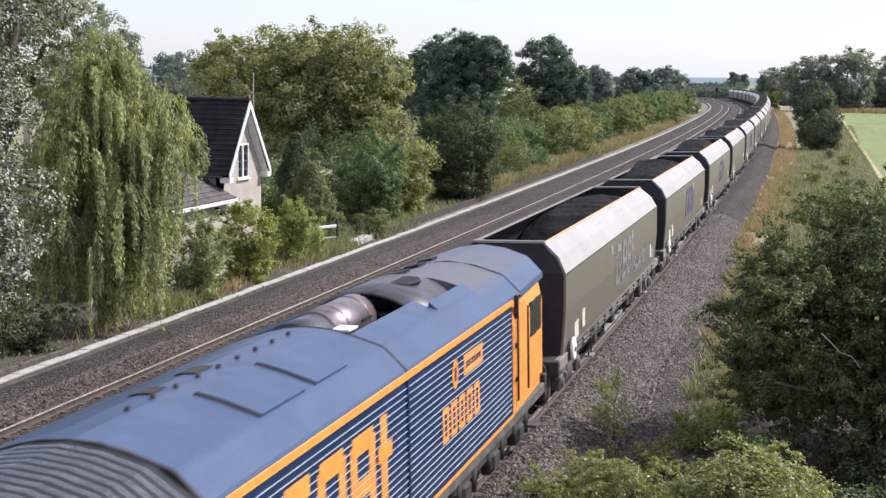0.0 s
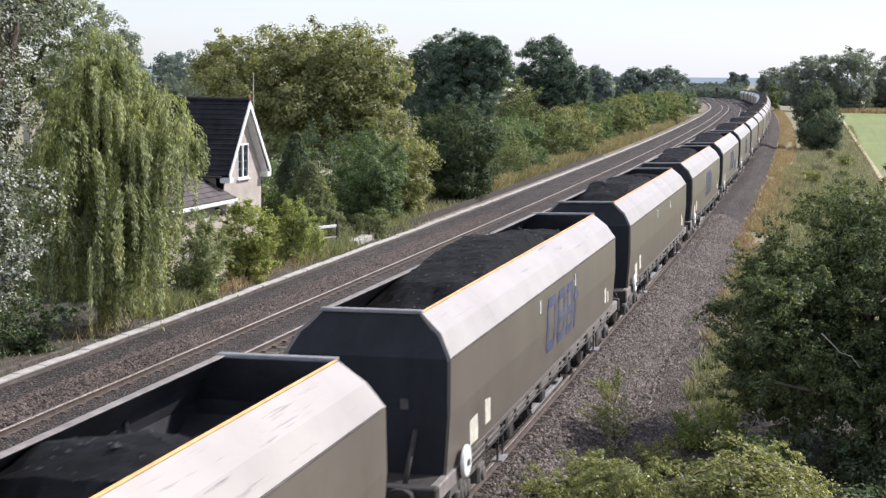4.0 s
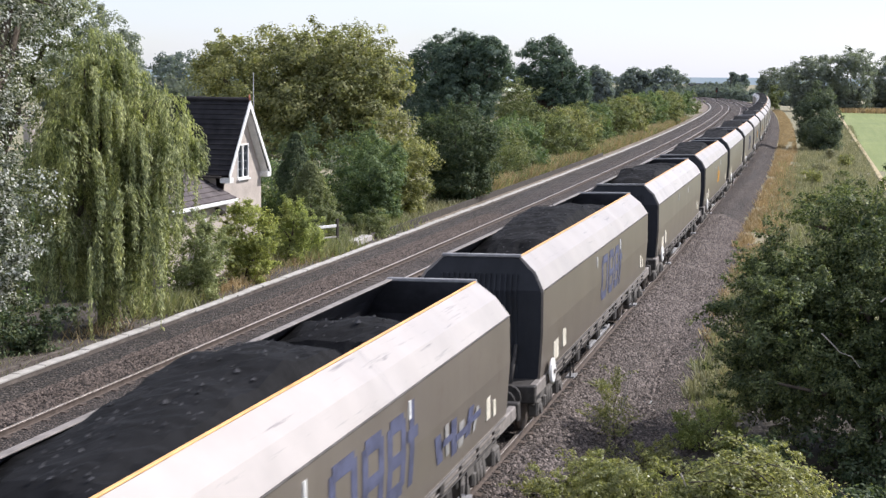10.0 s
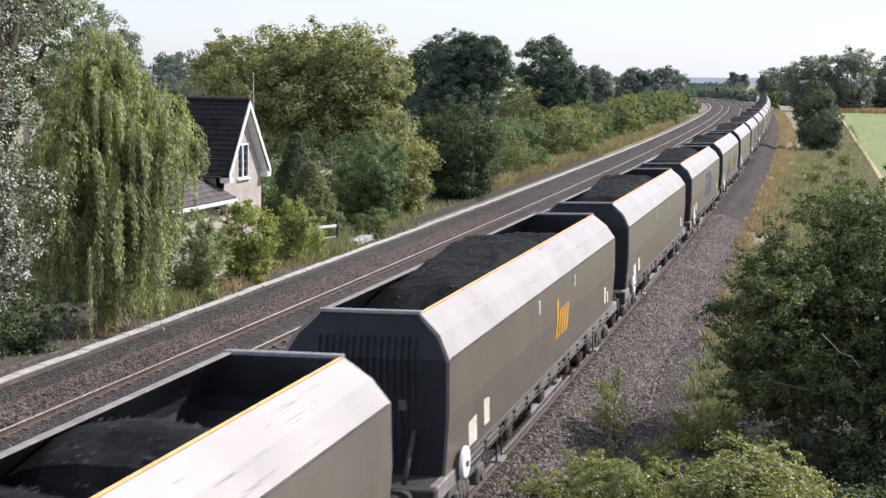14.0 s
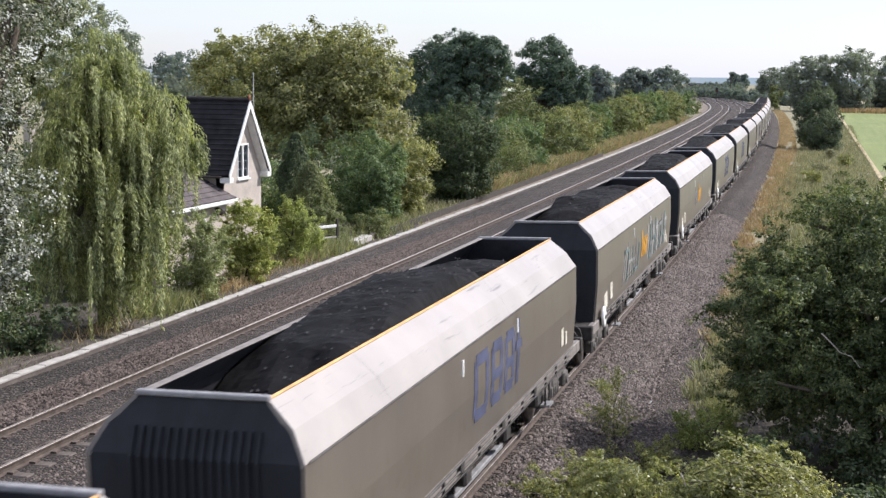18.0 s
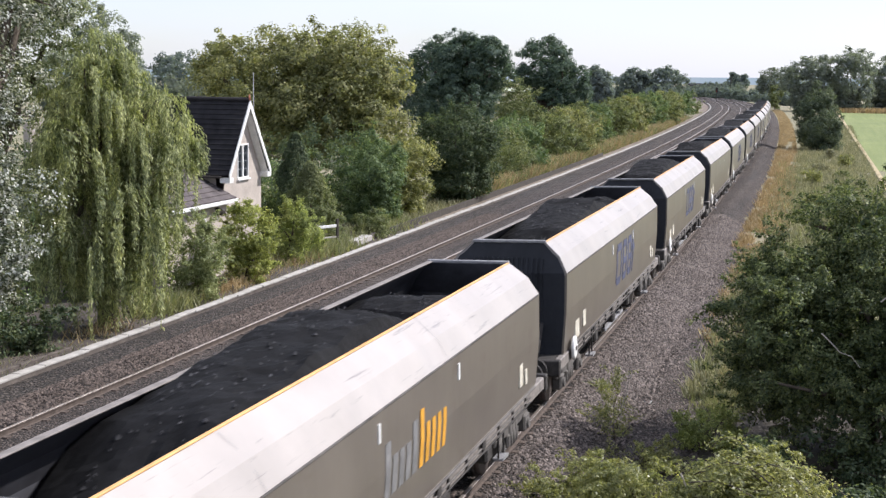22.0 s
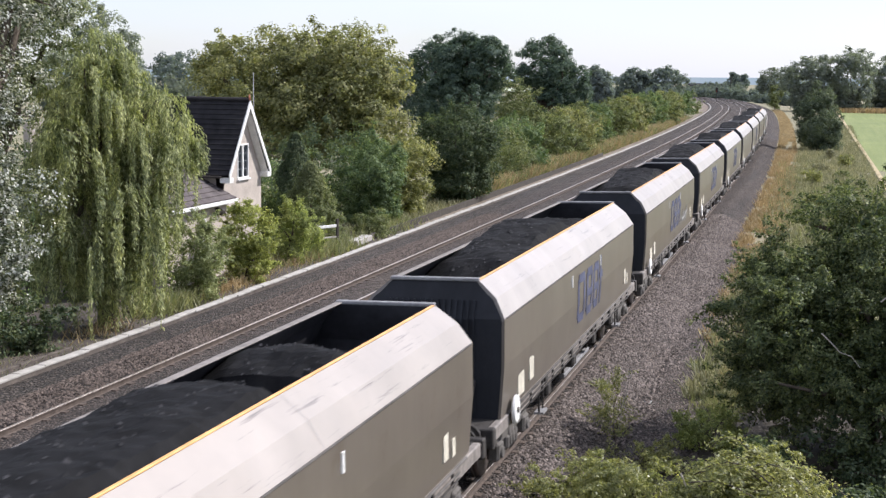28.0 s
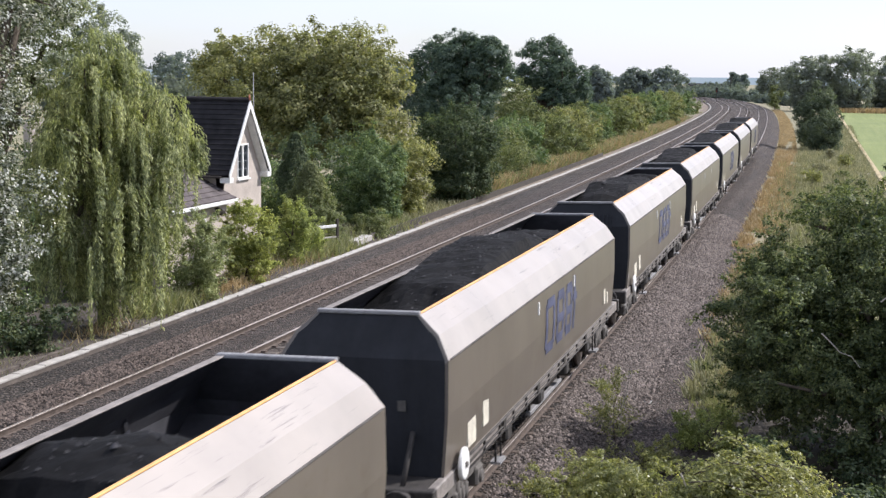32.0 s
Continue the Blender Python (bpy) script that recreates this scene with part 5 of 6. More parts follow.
    part("seam", boxed((min(xs, xs + sign * 0.018), -7.6, 2.80), (max(xs, xs + sign * 0.018), 7.6, 2.825)), M_FRAME, side)
    return side


def wagon_end(parent, s, ribs):
    """End plate, following the slope of the section, with upright ribs."""
    bm = bmesh.new()
    outer, inner = [], []
    for x, z, y in SECTION:
        outer.append((x - 0.012, s * (y - 0.012), z - 0.008))
    ring = outer + [(-x, y, z) for x, y, z in outer[::-1]]
    a = [bm.verts.new(p) for p in ring]
    b = [bm.verts.new((p[0], p[1] - s * 0.06, p[2])) for p in ring]
    n = len(ring)
    for vs, fl in ((a, s > 0), (b, s < 0)):
        for i in range(len(SECTION) - 1):
            q = (vs[i], vs[i + 1], vs[n - 2 - i], vs[n - 1 - i])
            f = bm.faces.new(q if fl else q[::-1])
            f.material_index = 0 if vs is a else 1
    for i in range(n):
        bm.faces.new((a[i], b[i], b[(i + 1) % n], a[(i + 1) % n]))
    end = part("end_plate", bm, (M_BLACK, M_INSIDE), parent, "black coal-stained end plate")
    for k in range(ribs):
        x = -0.74 + 1.48 * k / (ribs - 1)
        bm = bmesh.new()
        box(bm, (x - 0.02, s * 7.71 - 0.02, 1.2), (x + 0.02, s * 7.71 + 0.02, 2.8), 0.008)
        for v in box(bm, (x - 0.02, s * 7.7 - 0.02, 2.8), (x + 0.02, s * 7.7 + 0.02, 3.1)):
            if v.co.z > 3.0:
                v.co.y -= s * 0.115
        part("rib", bm, M_BLACK, end)
    part("end_rail", boxed((-0.79, min(s * 7.36, s * 7.46), 3.4), (0.79, max(s * 7.36, s * 7.46), 3.46), 0.012), M_RIM, end, "pale worn steel end rail")
    part("number_panel", boxed((0.52, min(s * 7.715, s * 7.735), 2.05), (0.64, max(s * 7.715, s * 7.735), 2.2)), M_FRAME, end)
    # sloping floor sheet inside
    bm = bmesh.new()
    p = [(-1.15, s * 7.3, 2.7), (1.15, s * 7.3, 2.7), (1.1, s * 4.4, 1.3), (-1.1, s * 4.4, 1.3)]
    q = [(x, y, z - 0.04) for x, y, z in p]
    vs = [bm.verts.new(c) for c in p + q]
    for f in ((0, 1, 2, 3), (7, 6, 5, 4), (0, 4, 5, 1), (1, 5, 6, 2), (2, 6, 7, 3), (3, 7, 4, 0)):
        bm.faces.new([vs[i] for i in f])
    part("slope_sheet", bm, M_INSIDE, parent)
    return end


def coal_mesh(seed, low=False):
    rng = np.random.default_rng(seed)
    ny, nx = 104, 20
    ys = np.linspace(-7.0, 7.0, ny)
    hs = [rng.uniform(-0.12, 0.12) for _ in range(4)]
    dip = 1.75 + hs[0] * 3
    verts, faces = [], []
    for y in ys:
        h = np.interp(y, [-7, -6.2, -5.2, -4.2, -3.0, -0.5, dip - 0.35, dip + 0.05, dip + 0.5, dip + 0.85, dip + 1.3, dip + 1.9, dip + 2.7, dip + 3.5, 6.0, 7.0],
                      [2.3, 2.45, 2.9, 3.4, 3.6 + hs[1], 3.66 + hs[2], 3.62, 3.36, 2.7, 2.65, 3.3, 3.48 + 0.7 * hs[3], 3.36, 2.75, 2.4, 2.3])
        if low:
            h = np.interp(y, [-7, -3.2, -1.8, -0.4, 2.0, 4.2, 5.6, 7.0], [2.1, 2.2, 2.9, 3.35, 3.52, 3.48, 3.1, 2.6])
        for i in range(nx):
            f = -1 + 2 * i / (nx - 1)
            x = 1.08 * f
            n1 = noise.noise(Vector((x * 1.3 + seed * 3.1, y * 1.3, 0.0)))
            n2 = noise.noise(Vector((x * 5 + seed, y * 5, 2.0)))
            n3 = noise.noise(Vector((x * 13, y * 13, seed)))
            z = h - 0.16 * f * f + 0.09 * n1 + 0.03 * n2 + 0.028 * n3 - 0.05
            if abs(x) > 0.72:
                z = min(z, 3.39 - 0.95 * (abs(x) - 0.72))
            verts.append((x, float(y), float(z)))
    for j in range(ny - 1):
        for i in range(nx - 1):
            a = j * nx + i
            faces.append((a, a + 1, a + nx + 1, a + nx))
    # loose lumps lying on the heap
    nf = len(faces)
    for _ in range(620):
        j, i = int(rng.integers(2, ny - 2)), int(rng.integers(5, nx - 5))
        c = np.array(verts[j * nx + i]) + rng.normal(size=3) * 0.02
        r = rng.uniform(0.014, 0.032) * (1.6 if rng.uniform() < 0.12 else 1.0)
        o = len(verts)
        for d in ((1, 0, 0), (0, 1, 0), (-1, 0, 0), (0, -1, 0), (0, 0, 0.9)):
            verts.append(tuple((c + np.array(d) * r * rng.uniform(0.6, 1.3, 3)).tolist()))
        faces += [(o, o + 1, o + 4), (o + 1, o + 2, o + 4), (o + 2, o + 3, o + 4), (o + 3, o, o + 4)]
    me = bpy.data.meshes.new("coal_load")
    me.from_pydata(verts, [], faces)
    me.materials.append(M_COAL)
    me.materials.append(M_COALSTONE)
    for k in range(nf, len(faces)):
        me.polygons[k].material_index = 1
    return me


def bogie(parent, y):
    bg = new("bogie")
    bg.parent = parent
    bg.location = (0, y, 0)
    for s in (-1, 1):
        bm = bmesh.new()
        box(bm, (s * 1.0 - 0.06, -1.25, 0.52), (s * 1.0 + 0.06, 1.25, 0.74), 0.03)
        box(bm, (s * 1.0 - 0.09, -0.4, 0.3), (s * 1.0 + 0.09, 0.4, 0.56), 0.04)
        for yy in (-1.0, 1.0):
            box(bm, (s * 1.0 - 0.1, yy - 0.2, 0.3), (s * 1.0 + 0.12, yy + 0.2, 0.62), 0.04)
            tube(bm, (s * 1.05, yy, 0.44), (s * 1.16, yy, 0.44), 0.12, 0.1, 10)
        for yy in (-0.2, 0.0, 0.2):
            tube(bm, (s * 1.04, yy, 0.32), (s * 1.04, yy, 0.7), 0.07, seg=8)
        part("side_frame", bm, M_FRAME, bg)
        for yy in (-1.0, 1.0):
            bm = bmesh.new()
            tube(bm, (s * 0.70, yy, 0.44), (s * 0.80, yy, 0.44), 0.44, 0.43, 20)
            tube(bm, (s * 0.67, yy, 0.44), (s * 0.70, yy, 0.44), 0.465, 0.465, 20)
            part("wheel", bm, M_WHEEL, bg)
    for yy in (-1.0, 1.0):
        part("axle", tubed((-0.7, yy, 0.44), (0.7, yy, 0.44), 0.08), M_WHEEL, bg)
    part("bolster", boxed((-0.95, -0.2, 0.5), (0.95, 0.2, 0.85), 0.03), M_BOGIE, bg)
    return bg


def build_wagon(ribs, seed):
    w = thing("hopper_wagon", "", "railway wagon")
    right = wagon_tub(w, 1, seed)
    wagon_tub(w, -1, seed + 9)
    for s in (-1, 1):
        wagon_end(w, s, ribs)
        part("solebar", boxed((s * 1.17 - 0.07, -8.3, 0.86), (s * 1.17 + 0.07, 8.3, 1.1), 0.02), M_DUSTRIM, w)
        part("pipe", tubed((s * 1.3, -7.2, 1.16), (s * 1.3, 7.2, 1.16), 0.022, seg=7), M_FRAME, w)
        part("headstock", boxed((-1.27, s * 8.42 - 0.1, 0.8), (1.27, s * 8.42 + 0.1, 1.13), 0.02), M_BOGIE, w)
        for x in (-0.86, 0.86):
            bm = bmesh.new()
            tube(bm, (x, s * 8.5, 1.0), (x, s * 8.85, 1.0), 0.11, 0.1, 12)
            tube(bm, (x, s * 8.85, 1.0), (x, s * 8.92, 1.0), 0.23, 0.23, 14)
            part("buffer", bm, M_BOGIE, w)
        part("coupler", boxed((-0.12, min(s * 8.5, s * 9.08), 0.84), (0.12, max(s * 8.5, s * 9.08), 1.06), 0.04), M_BOGIE, w)
        part("platform", boxed((-1.1, min(s * 7.75, s * 8.35), 1.04), (1.1, max(s * 7.75, s * 8.35), 1.1)), M_BOGIE, w)
        for k in range(3):
            x = -0.75 + 0.75 * k
            part("end_strut", tubed((x, s * 8.3, 1.1), (x, s * 7.74, 1.75), 0.04, seg=7), M_BOGIE, w)
        bogie(w, s * 6.35)
    for s in (-1, 1):
        bm = bmesh.new()
        vs = box(bm, (-0.95, s * 2.0 - 1.6, 0.42), (0.95, s * 2.0 + 1.6, 1.12))
        for v in vs:
            if v.co.z < 0.8:
                v.co.y = s * 2.0 + (v.co.y - s * 2.0) * 0.45
                v.co.x *= 0.72
        part("hopper_chute", bm, M_BOGIE, w)
    for k in range(14):
        y = -6.6 + 1.015 * k
        part("solebar_rib", boxed((1.235, y - 0.03, 0.88), (1.275, y + 0.03, 1.09), 0.008), M_BOGIE, w)
    for z, r, m in ((1.02, 0.018, M_FRAME), (0.93, 0.016, M_BOGIE)):
        part("pipe", tubed((1.275, -6.9, z), (1.275, 6.9, z), r, seg=6), m, w)
    for y in (-2.6, 0.2, 2.9):
        part("air_tank", tubed((0.7, y, 0.62), (0.7, y + 0.8, 0.62), 0.19, seg=12), M_BOGIE, w)
    for y in (-4.7, 4.7):
        part("step", boxed((1.16, y - 0.2, 0.5), (1.34, y + 0.2, 0.54)), M_RIM, w)
        for d in (-0.18, 0.18):
            part("step_hanger", boxed((1.24, y + d - 0.015, 0.52), (1.27, y + d + 0.015, 0.9)), M_BOGIE, w)
    part("floor_sheet", boxed((-1.1, -4.5, 1.22), (1.1, 4.5, 1.3)), M_INSIDE, w)
    part("divider", boxed((-1.1, 1.62, 1.3), (1.1, 1.7, 2.72)), M_INSIDE, w)
    for y in (-3.9, -1.2, 1.4, 3.9):
        part("door_gear", boxed((1.05, y - 0.18, 0.66), (1.27, y + 0.18, 0.92), 0.04), M_BOGIE, w)
        part("frame_bracket", boxed((1.26, y - 0.55, 0.98), (1.3, y - 0.35, 1.14), 0.01), M_BOGIE, w)
    for y in (3.3, 5.6):
        part("inner_stiffener", boxed((-1.12, y, 1.6), (-1.07, y + 0.05, 3.05)), M_INSIDE, w)
    # Added pale bar and hangers for the bright strip between the bogies.
    part("door_bar", boxed((0.93, -1.2, 0.38), (1.04, 1.9, 0.47), 0.015), M_RIM, w, "added pale bar for the bright strip between the bogies")
    for y in (-1.1, 1.8):
        part("bar_hanger", boxed((0.96, y - 0.03, 0.46), (1.01, y + 0.03, 0.88)), M_BOGIE, w)
    # handbrake wheel near the leading end
    bm = bmesh.new()
    tube(bm, (1.29, -7.05, 1.12), (1.33, -7.05, 1.12), 0.26, 0.26, 22)
    tube(bm, (1.33, -7.05, 1.12), (1.345, -7.05, 1.12), 0.26, 0.2, 22)
    hb = part("handbrake_wheel", bm, M_WHITE, w, "white handbrake disc")
    part("hub", tubed((1.34, -7.05, 1.12), (1.37, -7.05, 1.12), 0.05, seg=8), M_FRAME, hb)
    for y, z, a, b in ((-6.3, 1.22, 0.24, 0.2), (-5.45, 1.32, 0.17, 0.25), (6.3, 1.36, 0.12, 0.2), (6.72, 1.32, 0.08, 0.13)):
        x = 1.2 + 0.083 * (z - 1.1)
        part("data_panel", boxed((x - 0.01, y - a, z), (x + 0.032, y + a, z + 2 * b)), M_CREAM, w, "cream data panel")
    for y in (-1.55, 2.05):
        part("side_mark", boxed((1.276, y - 0.035, 2.42), (1.302, y + 0.035, 2.66)), M_WHITE, w, "small white upright mark")
    return w, right


def patch(name, w, y0, z0, y1, z1, mat, label="", slant=0.0, depth=0.0):
    """A flat painted shape lying on the right side sheet."""
    bm = bmesh.new()
    def sx(z):
        return (1.275 + 0.0123 * (z - 2.0) if z > 2.0 else 1.2 + 0.0833 * (z - 1.1)) + 0.004 + depth
    zs = [z0, 2.0, z1] if z0 < 1.95 and z1 > 2.05 else [z0, z1]
    rows = []
    for z in zs:
        d = slant * (z - z0) / (z1 - z0)
        rows.append([bm.verts.new((sx(z), y0 + d, z)), bm.verts.new((sx(z), y1 + d, z))])
    for a, b in zip(rows, rows[1:]):
        bm.faces.new((a[0], a[1], b[1], b[0]))
    r = bmesh.ops.extrude_face_region(bm, geom=list(bm.faces))
    for e in r["geom"]:
        if isinstance(e, bmesh.types.BMVert):
            e.co.x += 0.004
    return part(name, bm, mat, w, label)


def logo_blocks(w, mat, y0=-0.85, z0=1.5, h=1.08, label="worn blue logo shape"):
    """A worn emblem as plain hollow blocks and a bar."""
    t = 0.2
    for a, wd, mid in ((0.0, 0.9, 0.0), (1.08, 0.78, 0.42), (2.0, 0.74, 0.42)):
        a += y0
        patch("logo_shape", w, a, z0 + 0.1, a + t, z0 + h - 0.1, mat, label)
        patch("logo_shape", w, a + wd - t, z0 + 0.1, a + wd, z0 + h - 0.1, mat, label)
        patch("logo_shape", w, a + 0.1, z0 + h - t, a + wd - 0.1, z0 + h, mat, label, 0.0, 0.0045)
        patch("logo_shape", w, a + 0.1, z0, a + wd - 0.1, z0 + t, mat, label, 0.0, 0.0045)
        if mid:
            patch("logo_shape", w, a + t, z0 + mid, a + wd - t, z0 + mid + 0.18, mat, label)
    patch("logo_shape", w, y0 + 2.9, z0, y0 + 3.1, z0 + h * 1.06, mat, label)
    patch("logo_shape", w, y0 + 2.8, z0 + 0.62, y0 + 3.25, z0 + 0.78, mat, label, 0.0, 0.0045)


def amber_blocks(w, grey=True):
    z0 = 1.62
    if grey:
        for k in range(5):
            patch("ghost_shape", w, -1.3 + 0.28 * k, z0, -1.1 + 0.28 * k, z0 + (0.72 if k in (0, 4) else 0.5), M_FADED, "faded grey logo bar")
    for k in range(5):
        patch("logo_shape", w, 0.16 + 0.27 * k, z0, 0.32 + 0.27 * k, z0 + (0.8 if k == 0 else 0.56), M_AMBERLOGO, "amber logo bar")


def spray(w, seed, y0, y1, z0, z1, mats, n):
    """Old spray paint as plain strokes."""
    rng = random.Random(seed)
    for k in range(n):
        y = y0 + (y1 - y0) * (k + 0.5) / n
        a = rng.uniform(0.06, 0.16)
        za, zb = z0 + rng.uniform(0, 0.12), z1 - rng.uniform(0, 0.25)
        patch("spray_stroke", w, y - a, za, y + a, zb, mats[k % len(mats)], "old spray-paint stroke", rng.uniform(-0.25, 0.25), 0.0045 * (k % 3))
        if k % 2:
            zc = rng.uniform(za, zb - 0.14)
            patch("spray_stroke", w, y - 0.35, zc, y + 0.35, zc + 0.11, mats[(k + 1) % len(mats)], "old spray-paint stroke", 0.0, 0.0045 * ((k + 1) % 3) + 0.013)


PITCH_W = 18.196
NUDGE = {-2: -0.1, 4: 0.06, 5: -0.1, 6: -0.3, 7: -0.25, 8: -0.18, 9: 0.2, 10: 0.18, 11: 0.26, 12: 0.6, 13: -0.12}
LOGO = {-3: "bs", -2: "b", -1: "b", 0: "", 1: "b", 2: "bs", 3: "b", 4: "", 5: "a", 6: "", 7: "b", 8: "as", 9: "a", 10: "b", 11: "b", 12: "", 13: "b", 14: "bs", 15: "b", 16: "b", 17: "", 18: "b", 19: "", 20: "b"}
wagons = {}


def build_train():
    masters = [build_wagon(0, 1), build_wagon(15, 2), build_wagon(0, 3), build_wagon(15, 4)]
    coals = [coal_mesh(s) for s in (1, 2, 3, 4)]
    first_load = coal_mesh(5, True)
    smooth_ends = {-3, -2, -1, 0, 1, 2, 8, 9, 14, 15}
    for n in range(-3, 21):
        m = masters[(0 if n in smooth_ends else 1) + 2 * ((n // 2) % 2)][0]
        w = copy_thing(m, Matrix())
        kind = LOGO[n]
        words = {"b": "grey coal hopper wagon with a worn blue logo, heaped with coal", "a": "grey coal hopper wagon with amber logo remains, heaped with coal",
                 "bs": "grey coal hopper wagon with blue logo and pale spray paint", "as": "grey coal hopper wagon covered in spray paint, amber logo remains", "": "plain dusty grey bogie coal hopper wagon, loaded with coal"}
        tagged(w, words[kind], "railway wagon", "wagons of the coal train")
        c = new("coal_load", first_load if n == -3 else coals[n % 4])
        c.parent = w
        tagged(c, "heaped black coal")
        if "b" in kind:
            logo_blocks(w, M_BLUELOGO if n not in (-3, 6) else M_FADED)
        if "a" in kind:
            amber_blocks(w, n == 9)
        if kind == "bs":
            if n == 2:
                spray(w, 302, -4.2, -0.9, 1.25, 1.8, (M_PALESPRAY, M_FADED), 9)
                spray(w, 322, 3.4, 5.6, 1.3, 1.95, (M_BLUELOGO, M_PALESPRAY), 6)
            else:
                spray(w, 310 + n, 2.6, 4.9, 1.4, 2.0, (M_PALESPRAY if n > 0 else M_FADED, M_FADED), 7)
        if kind == "as":
            spray(w, 340, -3.6, -0.4, 1.3, 2.4, (M_FADED, M_PALESPRAY, M_TEAL), 9)
            spray(w, 341, 1.6, 6.2, 1.3, 2.5, (M_PALESPRAY, M_TEAL, M_FADED), 12)
        wagons[n] = w
    for m, _ in masters:
        for o in [*m.children_recursive, m]:
            bpy.data.objects.remove(o)


def train_y(t):
    """Where the rim of the reference wagon is along the line at t seconds: the train slows a little."""
    u = (t - 16.0) / 16.0
    return -93.738 - 166.71 * u + 9.049 * u * u - 1.489 * u ** 3 - 1.982 * u ** 4


def on_line(y):
    s = 1.96e-4 * max(0.0, y - 18.0) + 4.8e-4 * max(0.0, y - 300.0)
    return pose(float(xc(y)), y, 0, 0, -1.75, math.degrees(math.atan(s)))


def motions():
    for n, w in wagons.items():
        walk(w, [(float(t), on_line(train_y(t) + n * PITCH_W + NUDGE.get(n, 0.0) + HALF)) for t in range(0, 33)])
    walk(loco, [(float(t), on_line(train_y(t) - 3 * PITCH_W - LOCO_GAP - 10.1)) for t in range(0, 33)])


# ---- locomotive ----
LOCO_GAP = 2.45


def loft(bm, y0, y1, sec, mi=0, shrink=0.0, smooth=False):
    """A hull between two stations along the locomotive, mirrored about its middle."""
    full = sec + [(-x, z) for x, z in sec[::-1][1:]]
    a = [bm.verts.new((x, y0, z)) for x, z in full]
    b = [bm.verts.new((x * (1 - shrink), y1, z)) for x, z in full]
    for i in range(len(full) - 1):
        f = bm.faces.new((a[i], a[i + 1], b[i + 1], b[i]))
        f.material_index = mi
        f.smooth = smooth
    bm.faces.new(a[::-1])
    bm.faces.new(b)
    bmesh.ops.recalc_face_normals(bm, faces=list(bm.faces))


def build_loco():
    lo = thing("diesel_locomotive", "blue diesel freight locomotive with orange cab and stripe", "locomotive")
    # y runs from -10.1 (leading end, towards the bridge) to 10.3 (trailing cab)
    lower = [(1.32, 1.05), (1.32, 2.98), (0.0, 2.99)]
    bm = bmesh.new()
    loft(bm, -9.2, 7.25, lower)
    body = part("body", bm, M_BLUE, lo)
    roof = [(1.32, 3.08), (1.3, 3.12), (1.05, 3.36), (1.025, 3.381), (0.995, 3.4), (0.96, 3.415), (0.56, 3.54), (0.3, 3.6), (0.0, 3.62)]
    for y0, y1 in ((-4.25, 1.38), (6.02, 7.92)):
        bm = bmesh.new()
        loft(bm, y0, y1, roof)
        part("roof", bm, M_ROOFBLUE if y0 < 0 else M_SOOTROOF, lo, "glossy blue roof")
    # right and left shoulders beside the silencer bay
    for s in (-1, 1):
        bm = bmesh.new()
        sec = [(x, z) for x, z in roof if x >= 0.5] if s > 0 else [(x, z) for x, z in roof if x >= 0.95]
        inner = sec[-1][0]
        ring = sec + [(inner, 3.0), (1.32, 3.0)]
        for y0, y1, cut in ((1.42, 4.1, 0.0), (4.1, 6.02, 0.26 if s > 0 else 0.0)):
            rg = [(max(x, 0.54 + cut) if s > 0 else x, z) for x, z in ring]
            a = [bm.verts.new((s * x, y0, z)) for x, z in rg]
            b = [bm.verts.new((s * x, y1, z)) for x, z in rg]
            for k in range(len(rg)):
                bm.faces.new((a[k], a[(k + 1) % len(rg)], b[(k + 1) % len(rg)], b[k]))
            bm.faces.new(a)
            bm.faces.new(b[::-1])
        bmesh.ops.recalc_face_normals(bm, faces=list(bm.faces))
        part("roof_shoulder", bm, M_ROOFBLUE, lo)
    part("silencer_bay", boxed((-1.3, 1.4, 2.95), (1.3, 7.25, 3.05)), M_BOGIE, lo, "sooty recessed roof bay")
    bm = bmesh.new()
    tube(bm, (-0.3, 2.3, 3.3), (-0.3, 3.9, 3.3), 0.36, seg=24)
    sil = part("silencer", bm, M_SILENCER, lo, "heat-stained steel silencer drum")
    for y in (2.75, 3.6):
        part("silencer_band", tubed((-0.3, y, 3.3), (-0.3, y + 0.06, 3.3), 0.372, seg=24), M_SILENCER, sil)
    for k in range(4):
        part("bolt", tubed((0.04, 3.3 + 0.1 * k, 3.38), (0.09, 3.3 + 0.1 * k, 3.39), 0.025, seg=6), M_BOGIE, sil)
    # long barrel cover with an oval outlet
    bm = bmesh.new()
    n = 16
    rows = []
    for y in (4.05, 5.98):
        for r in (0.98, 0.92):
            rows.append([bm.verts.new((-0.2 + r * math.cos(math.pi * k / n), y, 2.98 + r * 0.7 * math.sin(math.pi * k / n))) for k in range(n + 1)])
    for k in range(n):
        for a, b in ((0, 2), (3, 1), (1, 0), (2, 3)):
            f = bm.faces.new((rows[a][k], rows[a][k + 1], rows[b][k + 1], rows[b][k]))
            f.smooth = True
    part("barrel_cover", bm, M_ROOFGREY, lo, "sooty grey barrel-shaped roof cover")
    bm = bmesh.new()
    tube(bm, (0, 0, 0), (0, 0, 0.1), 0.26, 0.24, 20)
    for v in bm.verts:
        v.co = Vector((0.0 + v.co.x, 5.4 + v.co.y * 1.7, 3.61 + v.co.z * 0.5))
    part("exhaust_outlet", bm, M_BLACK, lo, "black oval exhaust outlet")
    for k in range(3):
        part("pipework", tubed((0.62, 4.3 + 0.7 * k, 3.05), (0.7, 4.4 + 0.7 * k, 3.3), 0.09, 0.06, 8), M_BOGIE, lo)
